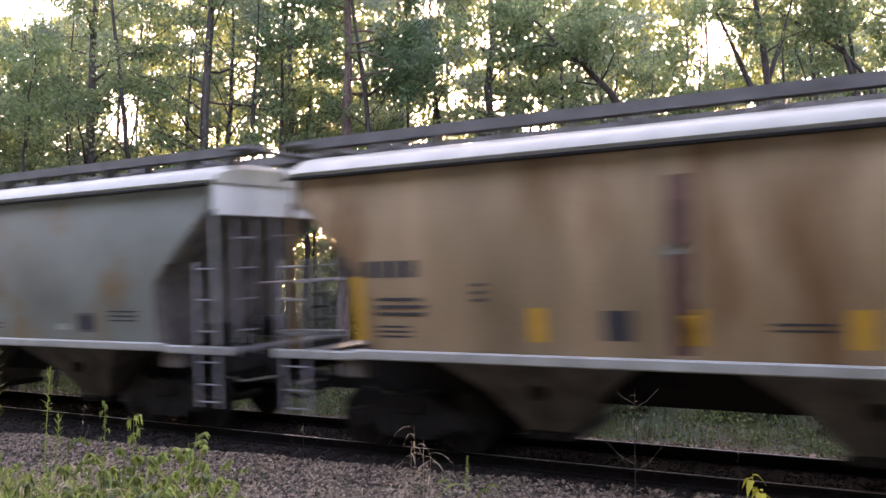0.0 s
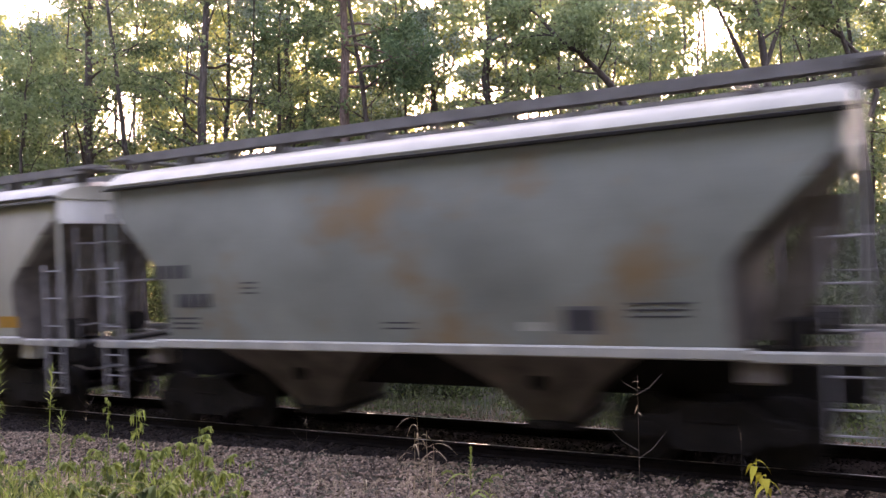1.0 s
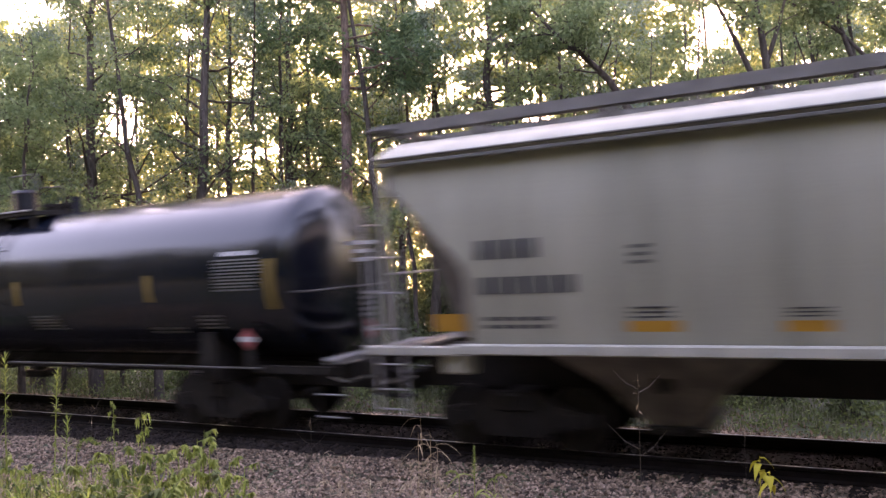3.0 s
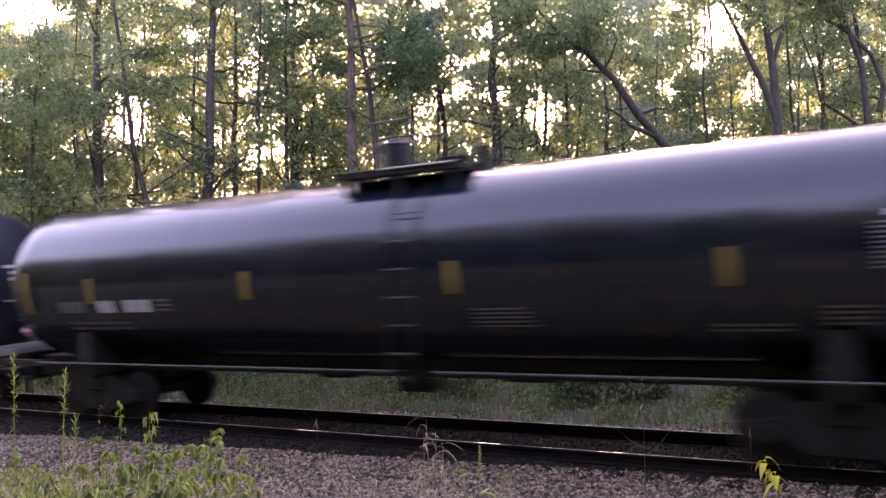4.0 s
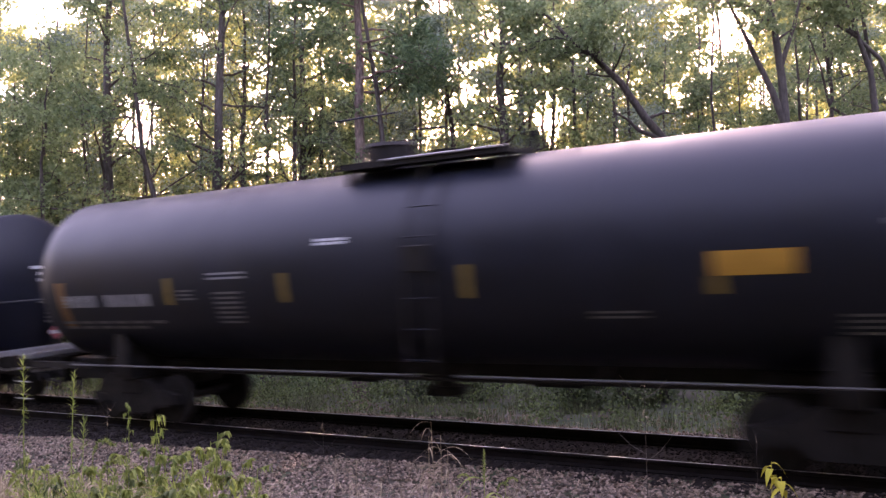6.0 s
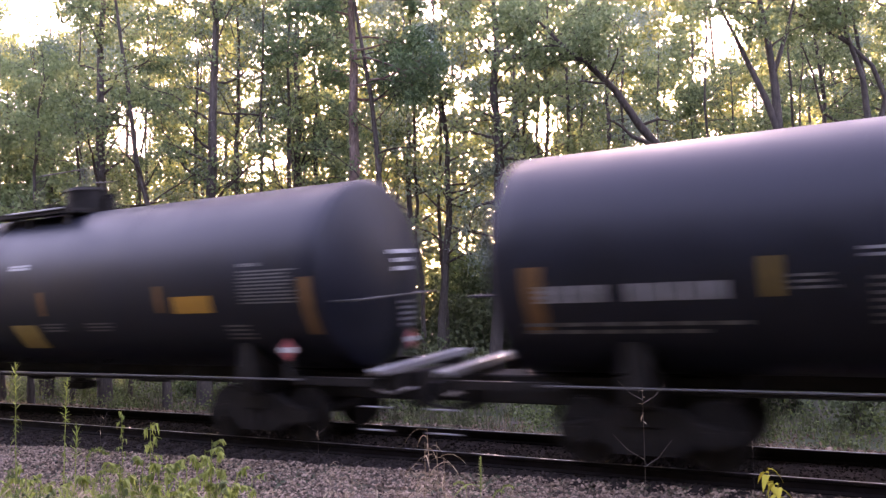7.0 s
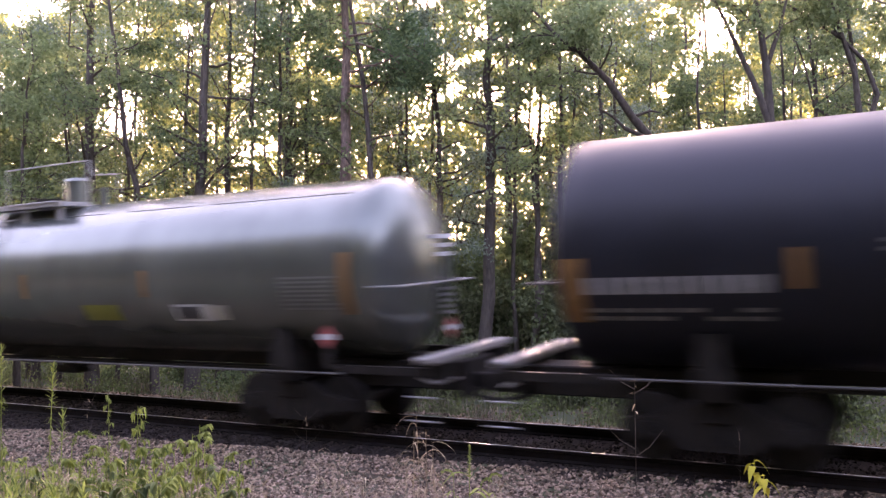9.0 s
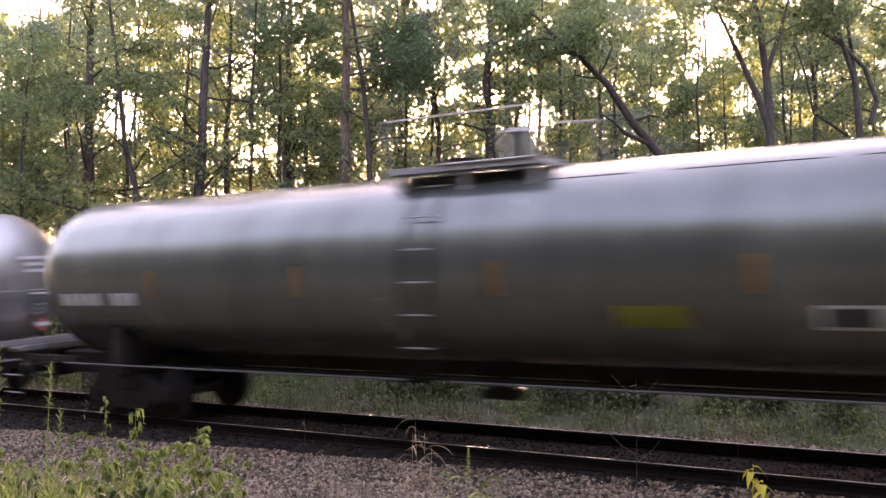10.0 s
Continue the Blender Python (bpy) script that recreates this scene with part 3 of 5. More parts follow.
stencil(hopper_c, "dark_plate", 2.84, 3.28, 1.84, 2.06, INK, lambda z: S(z) - 0.004, 1, 0, 1.0, "dark metal plate")
stencil(hopper_c, "tare_stencil", 2.5, 3.4, 2.30, 2.56, INK, S, 4, 0, 0.35)
CARS += [(hopper_a, -2.25), (hopper_b, -16.15), (hopper_c, -29.85)]

TANK_Z, TANK_R = 2.69, 1.52


def girth(z, r):
    """Sets the height of the axis and the radius of the next tank."""
    global TANK_Z, TANK_R
    TANK_Z, TANK_R = z, r


def tank_side(z, extra=0.004):
    d = max(-0.999, min(0.999, (z - TANK_Z) / TANK_R))
    return -TANK_R * math.sqrt(1 - d * d) - extra


def tank_car(paint, label, half, ladder_x, dish, knuckle, housing, rung_mat, sheen_rail=1.17, plat_x=(-0.5, 1.8), house=(-0.2, 0.36, 4.70), bar=(-0.8, 0.8), rungs=(1.47, 0.41), shift=0.0):
    """A tank car. half: half the shell's length; dish: depth of the heads; knuckle: how round the heads' edge is."""
    car = new("tank_car")
    tagged(car, label, "tank car", "cars of the freight train")
    SHIFT[car.name] = shift
    n = 64
    prof = [(0.0, dish)]
    if knuckle < 0.7:
        # a shallow dished head with a tight edge
        prof += [(r, 0.05 + (dish - 0.05) * (1 - r * r / 0.97)) for r in (0.12, 0.3, 0.5, 0.68, 0.82, 0.92, 0.97)] + [(0.985, 0.035), (0.996, 0.014), (1.0, 0.0)]
    else:
        for k in range(1, 9):
            a = k / 8 * math.pi / 2
            prof.append((math.sin(a) ** knuckle, dish * math.cos(a)))
    up = TANK_Z + TANK_R - 4.17
    # rings from the left head to the right head
    rings = []
    for r, d in prof[1:]:
        rings.append((-half - d + dish, r))
    rings += [(x, 1.0) for x in np.linspace(-half + dish + 0.4, half - dish - 0.4, 9)]
    rings += [(half + d - dish, r) for r, d in reversed(prof[1:])]
    loops = [[(x, TANK_R * r * math.cos(2 * math.pi * i / n), TANK_Z + TANK_R * r * math.sin(2 * math.pi * i / n)) for i in range(n)] for x, r in rings]
    shell = part("shell", loft(B(), loops), paint, car, smooth=True)
    for x in (-half + dish + 0.02, half - dish - 0.02, -half * 0.42, half * 0.42):
        ring = lambda r, dx: [(x + dx, r * math.cos(2 * math.pi * i / n), TANK_Z + r * math.sin(2 * math.pi * i / n)) for i in range(n)]
        part("shell_band", loft(B(), [ring(TANK_R - 0.01, -0.03), ring(TANK_R + 0.005, -0.018), ring(TANK_R + 0.005, 0.018), ring(TANK_R - 0.01, 0.03)], caps=False), paint, shell, smooth=True)
    # top platform, valve housing and safety rails
    px = ladder_x + shift
    platform_mat = LADDERGREY if housing == SILVER else BLACK
    pa, pb = plat_x[0] + shift, plat_x[1] + shift
    bm = B()
    for y0, y1 in ((-1.0, -0.28), (0.30, 1.05)):
        box(bm, pa, pb, y0, y1, 4.17 + up, 4.21 + up, 0.006)
    box(bm, pa - 0.03, pb + 0.03, -1.03, -0.995, 4.12 + up, 4.22 + up)
    box(bm, pa - 0.03, pb + 0.03, 1.055, 1.09, 4.12 + up, 4.22 + up)
    for x in (pa, pb - 0.1):
        box(bm, x, x + 0.1, -1.0, 1.05, 4.13 + up, 4.169 + up)
    plat = part("top_platform", bm, platform_mat, car, "grated top platform")
    bm = B()
    rod(bm, (pa + 0.9, -1.05, 4.215 + up), (pb - 0.1, -1.05, 4.215 + up), 0.018, 6)
    part("platform_edge", bm, ALU, plat, "bright edge rod")
    for x in (pa + 0.15, (pa + pb) / 2, pb - 0.15):
        for y in (-0.92, 0.92):
            part("platform_leg", box(B(), x - 0.05, x + 0.05, y - 0.03, y + 0.03, 3.78 + up, 4.17 + up), platform_mat, plat)
    hx, hr, hz = house[0] + shift, house[1], house[2] + up
    bm = B()
    rod(bm, (hx, 0, 4.05 + up), (hx, 0, hz - 0.07), hr, 24)
    rod(bm, (hx, 0, hz - 0.07), (hx, 0, hz), hr + 0.03, 24, hr - 0.04)
    box(bm, hx - hr - 0.1, hx - hr + 0.03, -0.06, 0.06, hz - 0.2, hz - 0.08)
    part("valve_housing", bm, housing, car, "round valve housing with a lid", smooth=True)
    mx = hx - 1.0 if hx - pa > 1.0 else hx + 1.1
    bm = B()
    rod(bm, (mx, 0, 4.1 + up), (mx, 0, 4.34 + up), 0.26, 18)
    rod(bm, (mx, 0, 4.34 + up), (mx, 0, 4.39 + up), 0.30, 18)
    for k in range(8):
        an = k * math.pi / 4
        rod(bm, (mx + 0.27 * math.cos(an), 0.27 * math.sin(an), 4.3 + up), (mx + 0.27 * math.cos(an), 0.27 * math.sin(an), 4.44 + up), 0.02, 6)
    part("manway", bm, BLACK, car, "bolted manway lid")
    vx = pb - 0.1
    bm = B()
    rod(bm, (vx, 0.1, 4.1 + up), (vx, 0.1, 4.46 + up), 0.10, 12)
    rod(bm, (vx, 0.1, 4.46 + up), (vx, 0.1, 4.53 + up), 0.13, 12)
    part("safety_valve", bm, housing, car)
    ra, rb = bar[0] + shift, bar[1] + shift
    bm = B()
    rod(bm, (ra, 0, 5.15 + up), (rb, 0, 5.15 + up), 0.016, 6)
    rod(bm, (rb, 0, 5.15 + up), (rb + 0.25, 0, 4.82 + up), 0.016, 6)
    rod(bm, (rb + 0.25, 0, 4.82 + up), (rb + 0.95, 0, 4.78 + up), 0.016, 6)
    for x in (ra, rb):
        rod(bm, (x, 0, 4.15 + up), (x, 0, 5.15 + up), 0.016, 6)
    rod(bm, (rb + 0.95, 0, 4.15 + up), (rb + 0.95, 0, 4.78 + up), 0.016, 6)
    part("safety_rail", bm, rung_mat, car, "thin tubular safety rail")
    # side ladders
    for s in (-1, 1):
        zs = [rungs[0] + rungs[1] * k for k in range(6)]
        lad = None
        for e in (-0.24, 0.24):
            bm = B()
            pts = [(px + e, -s * (-TANK_R - 0.10), 1.1), (px + e, -s * (-TANK_R - 0.10), TANK_Z)] + [(px + e, -s * tank_side(z, 0.10), z) for z in (2.98 + up, 3.38 + up, 3.74 + up, 4.0 + up)]
            for a, b in zip(pts, pts[1:]):
                rod(bm, a, b, 0.016, 6)
            got = part("side_ladder" if lad is None else "stile", bm, BLACK, lad or car, "thin steel ladder up the tank's side" if lad is None else "")
            lad = lad or got
        for z in zs:
            y = tank_side(z, 0.10) if z > TANK_Z else -TANK_R - 0.10
            part("rung", rod(B(), (px - 0.23, -s * y, z), (px + 0.23, -s * y, z), 0.013, 6), rung_mat, lad)
        if knuckle < 0.7:
            part("ladder_guard", box(B(), px - 0.2, px + 0.2, -s * tank_side(2.95, 0.10) - 0.03, -s * tank_side(2.95, 0.10) + 0.03, 2.72, 3.12, 0.02), BLACK, lad, "dark plate behind the rungs")
        if dish > 0.6:
            bm = B()
            for xa, xb in ((0.2, 2.6), (3.2, 5.0), (5.4, 8.4)):
                rod(bm, (xa, -s * tank_side(3.93), 3.93), (xb, -s * tank_side(3.93), 3.93), 0.006, 6)
            part("jacket_seam", bm, DULLSTEEL, shell, "thin dark jacket seam")
        # long side rail under the belly
        bm = B()
        for xa, xb in ((-half + 0.9, px - 0.3), (px + 0.4, half - 0.9)):
            rod(bm, (xa, s * 1.42, sheen_rail), (xb, s * 1.42, sheen_rail), 0.019, 8)
            for x in np.linspace(xa + 0.1, xb - 0.1, 4):
                part("handrail_bracket", rod(B(), (x, s * 1.42, sheen_rail), (x, s * 0.75, sheen_rail + 0.22), 0.012, 6), BLACK, car)
        part("side_handrail", bm, DULLSTEEL, car, "dull steel side handrail")
    # underframe
    bm = B()
    box(bm, -half + 0.2, half - 0.2, -0.16, 0.16, 0.98, 1.25)
    part("belly_reinforcement", bm, BLACK, car)
    bm = B()
    for y, z in ((-0.55, 0.97), (0.45, 0.84)):
        rod(bm, (-half + 2.2, y, z), (half - 2.2, y, z), 0.028, 6)
    part("brake_pipe", bm, BLACK, car)
    bm = B()
    rod(bm, (0.2, 0, 0.75), (0.2, 0, 1.3), 0.17, 14)
    box(bm, -0.15, 0.55, -0.2, 0.2, 0.62, 0.78, 0.03)
    part("bottom_outlet", bm, BLACK, car)
    bm = B()
    box(bm, -2.2, -1.4, 0.3, 0.7, 0.72, 1.06, 0.05)
    part("brake_valve", bm, BLACK, car)
    part("brake_reservoir", rod(B(), (1.6, 0.45, 0.92), (2.5, 0.45, 0.92), 0.2, 14), BLACK, car)
    for s in (-1, 1):
        end = half + 0.72
        bm = B()
        xa, xb = sorted((s * (half - 3.2), s * end))
        box(bm, xa, xb, -0.32, 0.32, 0.70, 1.14, 0.02)
        box(bm, s * end - 0.06, s * end + 0.06, -0.5, 0.5, 0.62, 1.2, 0.02)
        part("stub_sill", bm, BLACK, car)
        bm = B()
        bx = s * (half - 2.2)
        loft(bm, [[(bx - 0.22, -1.25, 0.9), (bx + 0.22, -1.25, 0.9), (bx + 0.22, 1.25, 0.9), (bx - 0.22, 1.25, 0.9)],
                  [(bx - 0.22, -1.3, 1.12), (bx + 0.22, -1.3, 1.12), (bx + 0.22, 1.3, 1.12), (bx - 0.22, 1.3, 1.12)],
                  [(bx - 0.14, -1.28, 1.75), (bx + 0.14, -1.28, 1.75), (bx + 0.14, 1.28, 1.75), (bx - 0.14, 1.28, 1.75)]])
        part("saddle", bm, BLACK, car)
        # end platform with its corner steps and grab rails
        bm = B()
        x = s * (half + 0.60)
        box(bm, x - 0.11, x + 0.11, -1.45, 1.45, 1.31, 1.345, 0.006)
        box(bm, x - 0.125, x - 0.10, -1.45, 1.45, 1.26, 1.36)
        box(bm, x + 0.10, x + 0.125, -1.45, 1.45, 1.26, 1.36)
        part("end_platform", bm, ALU, car, "pale grated end platform")
        for e in (-1, 1):
            part("platform_bracket", box(B(), s * (half + 0.6) - 0.2, s * (half + 0.6) + 0.2, e - 0.1, e + 0.1, 1.0, 1.25), BLACK, car)
            part("platform_bracket", box(B(), *sorted((s * (half - 1.2), s * (half + 0.6))), e * 1.3 - 0.05, e * 1.3 + 0.05, 1.08, 1.2), BLACK, car)
        for y in (-1.5, 1.5):
            ladder(car, "corner_step", s * (half + 0.6), y, [0.45, 0.80], 0.5, ALU)
        bm = B()
        x = s * (half + 0.16)
        rod(bm, (x, -1.35, 2.42), (x, 1.15, 2.42), 0.017, 6)
        rod(bm, (x, -1.35, 2.42), (s * (half - 0.5), -1.35, 2.42), 0.017, 6)
        rod(bm, (x, 1.15, 2.42), (s * (half - 0.5), 1.15, 2.42), 0.017, 6)
        part("end_grab_rail", bm, rung_mat, car)
        for r, wdt in enumerate((0.80, 0.48, 0.50)):
            part("end_stencil", box(B(), x - s * 0.12, x - s * 0.10, 0.35 - wdt / 2, 0.35 + wdt / 2, 3.14 - r * 0.15, 3.21 - r * 0.15), WHITE, car, "white stencilled bar")
        for r in range(5):
            part("end_data_bar", box(B(), x - s * 0.12, x - s * 0.10, 0.25, 0.62, 2.26 - r * 0.10, 2.31 - r * 0.10), DIMWHITE, car)
        for place, turn in (((s * (half + 0.05), 0.50, 1.62), 0), ((s * (half - 1.15), -1.40, 1.65), 90)):
            if turn and s < 0:
                continue
            bm = B()
            m = Matrix.Translation(place) @ Matrix.Rotation(radians(turn), 4, "Z") @ Matrix.Rotation(radians(45), 4, "X")
            bmesh.ops.create_cube(bm, size=1, matrix=m @ Matrix.Diagonal((0.012, 0.27, 0.27, 1)))
            pl = part("placard", bm, RED, car, "red diamond placard with a white bar")
            bm = B()
            m = Matrix.Translation(place) @ Matrix.Rotation(radians(turn), 4, "Z")
            bmesh.ops.create_cube(bm, size=1, matrix=m @ Matrix.Diagonal((0.024, 0.34, 0.085, 1)))
            part("placard_bar", bm, WHITE, pl)
            bm = B()
            if turn:
                box(bm, place[0] - 0.1, place[0] + 0.1, place[1] + 0.01, place[1] + 0.04, 1.15, 1.55)
            else:
                box(bm, place[0] - s * 0.04, place[0] - s * 0.01, 0.40, 0.60, 1.3, 1.6)
            part("placard_holder", bm, BLACK, pl)
        coupler(car, s * end, s, 0.84)
        bogie(car, s * (half - 2.2))
    return car


T = tank_side


def reflectors(car, xs, mat=None):
    for x in xs:
        stencil(car, "reflector", x - 0.075, x + 0.075, 2.32, 2.80, mat or YELLOW, T, 1, 0, 1.0, "yellow reflective sheet")


DULLYELLOW = material("grimy_yellow_sheet", (0.22, 0.14, 0.03), 0.6, 0, 0.7, 1.2, 5, 40, 0)
DULLORANGE = material("grimy_orange_sheet", (0.21, 0.10, 0.03), 0.6, 0, 0.7, 1.2, 5, 40, 0)


def data_panel(car, x0, x1, z0, z1, rows, mat):
    stencil(car, "data_panel", x0, x1, z0, z1, mat, T, rows, 0, 0.45, "small white stencilled lines")


girth(2.70, 1.53)
tank_1 = tank_car(BLACKGLOSS, "glossy black tank car with yellow reflectors and white stencils", 8.90, 0.70, 0.42, 0.8, BLACKMATT, DULLSTEEL, 1.17, (-0.75, 1.5), (-0.22, 0.25, 4.80), (-0.75, 0.1), (1.47, 0.415), 0.2)
reflectors(tank_1, (-6.35, -2.4, 1.55, 5.35), DULLYELLOW)
stencil(tank_1, "end_reflector", 8.1, 8.28, 2.15, 2.98, DULLYELLOW, T, 1, 0, 1.0)
stencil(tank_1, "reporting_mark", -7.35, -6.55, 2.15, 2.38, DIMWHITE, T, 1, 4, 0.95, "white stencilled reporting mark bars")
stencil(tank_1, "number_stencil", -6.2, -4.75, 2.14, 2.38, WHITE, T, 1, 6, 0.95, "white stencilled number bars")
data_panel(tank_1, -4.62, -4.2, 2.14, 2.40, 3, DIMWHITE)
stencil(tank_1, "data_stencil", -7.2, -5.4, 1.78, 2.0, DIMWHITE, T, 2, 4, 0.5)
stencil(tank_1, "title_stencil", 7.1, 7.85, 3.06, 3.14, WHITE, T, 1, 6, 0.9)
data_panel(tank_1, 6.95, 8.05, 2.46, 3.02, 10, DIMWHITE)
data_panel(tank_1, 6.4, 7.0, 1.80, 2.08, 4, DIMWHITE)
data_panel(tank_1, 5.1, 6.0, 1.72, 1.86, 2, DIMWHITE)
data_panel(tank_1, 1.8, 2.75, 1.80, 2.12, 5, DIMWHITE)

girth(2.81, 1.64)
tank_2 = tank_car(BLACKMATT, "dull black jacketed tank car with an orange panel", 8.5, 0.36, 0.36, 0.6, BLACK, BLACKMATT, 1.17, (-1.46, 1.62), (-1.1, 0.45, 4.62), (-2.3, -0.9), (1.44, 0.45), 0.43)
reflectors(tank_2, (-4.95, -2.27, 1.1), DULLYELLOW)
stencil(tank_2, "orange_panel", 4.5, 5.45, 2.52, 2.82, ORANGE, T, 1, 0, 1.0, "orange reflective panel with faint lines")
stencil(tank_2, "end_reflector", -8.1, -7.85, 1.9, 2.80, DULLORANGE, T, 1, 0, 1.0)
stencil(tank_1, "end_reflector", -8.22, -8.08, 2.15, 2.98, DULLYELLOW, T, 1, 0, 1.0)
stencil(tank_2, "reflector", 4.45, 4.62, 2.30, 2.515, DULLYELLOW, T, 1, 0, 1.0)
stencil(tank_2, "end_reflector", 7.78, 7.98, 1.9, 2.84, DULLYELLOW, T, 1, 0, 1.0)
stencil(tank_2, "title_stencil", 6.4, 6.9, 3.03, 3.10, DIMWHITE, T, 1, 5, 0.9)
data_panel(tank_2, 6.5, 7.75, 2.40, 2.94, 10, DIMWHITE)
data_panel(tank_2, 5.9, 6.55, 1.75, 2.05, 4, DIMWHITE)
data_panel(tank_2, 2.9, 3.6, 1.98, 2.12, 2, DIMWHITE)
stencil(tank_2, "white_stencil", -1.6, -1.0, 3.20, 3.32, WHITE, T, 2, 5, 0.7, "white stencilled bars")
data_panel(tank_2, -4.7, -4.3, 2.38, 2.60, 3, DIMWHITE)
data_panel(tank_2, -3.95, -3.1, 2.72, 2.88, 2, PALEINK)
data_panel(tank_2, -3.85, -3.2, 1.95, 2.55, 7, DIMWHITE)
stencil(tank_2, "reporting_mark", -8.2, -5.2, 2.30, 2.54, PALEINK, T, 1, 12, 0.95)
stencil(tank_2, "data_stencil", -8.2, -5.2, 1.85, 2.06, DIMWHITE, T, 2, 6, 0.5)

tank_3 = tank_car(BLACKMATT, "dull black jacketed tank car with yellow and orange panels", 8.54, -1.2, 0.36, 0.6, BLACK, DULLSTEEL, 1.17, (-1.74, 1.10), (0.40, 0.42, 4.72), (-1.2, 0.35), (1.47, 0.455), 0.35)
reflectors(tank_3, (-5.6, -2.2, 0.96, 4.30), DULLORANGE)
stencil(tank_3, "orange_panel", 4.65, 5.55, 2.30, 2.60, ORANGE, T, 1, 0, 1.0, "orange reflective panel with faint lines")
stencil(tank_3, "yellow_panel", -0.2, 0.58, 1.64, 2.14, material("pale_yellow_sheet", (0.40, 0.27, 0.08), 0.6, 0, 0.8, 1.1, 4, 40, 0), T, 1, 0, 1.0, "yellow panel")
stencil(tank_3, "end_reflector", 7.55, 7.75, 1.9, 2.84, DULLORANGE, T, 1, 0, 1.0)
stencil(tank_3, "end_reflector", -8.5, -8.2, 1.9, 2.75, DULLORANGE, T, 1, 0, 1.0)
stencil(tank_3, "title_stencil", 6.25, 6.7, 3.05, 3.11, DIMWHITE, T, 1, 5, 0.9)
data_panel(tank_3, 6.25, 7.5, 2.42, 3.0, 10, DIMWHITE)
data_panel(tank_3, 5.75, 6.35, 1.80, 2.10, 4, DIMWHITE)
stencil(tank_3, "reporting_mark", -8.2, -5.9, 2.27, 2.50, PALEINK, T, 1, 10, 0.95, "faded stencilled number bars")
stencil(tank_3, "data_stencil", -8.2, -5.9, 1.90, 2.12, DIMWHITE, T, 2, 6, 0.5)
stencil(tank_3, "white_stencil", -0.08, 0.55, 3.25, 3.37, WHITE, T, 2, 5, 0.7, "white stencilled bars")
data_panel(tank_3, -4.7, -3.7, 2.70, 2.90, 2, DIMWHITE)
data_panel(tank_3, -4.6, -3.7, 1.95, 2.45, 5, DIMWHITE)
data_panel(tank_3, 0.8, 1.5, 1.98, 2.18, 3, DIMWHITE)
data_panel(tank_3, 2.15, 2.9, 1.98, 2.18, 3, DIMWHITE)

girth(2.69, 1.52)
tank_4 = tank_car(SILVER, "dirty silver-grey tank car with a rusty valve platform", 9.35, -0.65, 0.62, 1.0, SILVER, ALU, 1.08, (-1.4, 1.13), (0.37, 0.27, 4.78), (-2.1, 0.7), (1.58, 0.475), 0.25)
reflectors(tank_4, (-6.2, -2.9, 0.57, 3.97), DULLORANGE)
stencil(tank_4, "end_reflector", 8.3, 8.5, 2.0, 2.97, DULLORANGE, T, 1, 0, 1.0)
stencil(tank_4, "lime_panel", 2.22, 3.18, 1.88, 2.18, material("dull_lime_sheet", (0.20, 0.20, 0.03), 0.6, 0, 0.8, 1.1, 4, 40, 0), T, 1, 0, 1.0, "dull yellow-green panel")
data_panel(tank_4, 7.1, 8.25, 2.06, 2.63, 8, DIMWHITE)
stencil(tank_4, "plate_frame", 4.62, 5.5, 1.88, 2.18, WHITE, T, 1, 0, 1.0)
stencil(tank_4, "dark_plate", 4.7, 5.25, 1.92, 2.14, INK, lambda z: tank_side(z, 0.009), 1, 0, 1.0)
stencil(tank_4, "pale_label", 5.5, 5.85, 1.90, 2.16, SILL, T, 1, 0, 1.0)
stencil(tank_4, "reporting_mark", -8.7, -6.6, 2.18, 2.42, WHITE, T, 1, 9, 0.95)
stencil(tank_4, "data_stencil", -8.5, -6.6, 1.88, 2.08, DIMWHITE, T, 2, 6, 0.5)

tank_5 = tank_car(PALESILVER, "pale silver tank car coupled at the train's rear", 9.35, -0.65, 0.62, 1.0, SILVER, ALU, 1.08, (-1.4, 1.13), (0.37, 0.27, 4.78), (-2.1, 0.7), (1.58, 0.475), 0.25)
data_panel(tank_5, 7.1, 8.25, 2.06, 2.63, 8, DIMWHITE)
CARS += [(tank_1, -46.60), (tank_2, -66.28), (tank_3, -85.70), (tank_4, -106.05), (tank_5, -127.3)]


# trees
def tube(verts, faces, pts, radii, seg=7):
    """Adds a tapered, bending tube to the lists."""
    o = len(verts)
    up = Vector((0.31, 0.17, 1)).normalized()
    for k, p in enumerate(pts):
        a = pts[max(0, k - 1)]
        b = pts[min(len(pts) - 1, k + 1)]
        d = (Vector(b) - Vector(a)).normalized()
        u = d.cross(up if abs(d.dot(up)) < 0.95 else Vector((1, 0, 0))).normalized()
        v = d.cross(u)
        for i in range(seg):
            an = 2 * math.pi * i / seg
            verts.append(tuple(Vector(p) + (u * math.cos(an) + v * math.sin(an)) * radii[k]))
    for k in range(len(pts) - 1):
        for i in range(seg):
            faces.append((o + k * seg + i, o + k * seg + (i + 1) % seg, o + (k + 1) * seg + (i + 1) % seg, o + (k + 1) * seg + i))


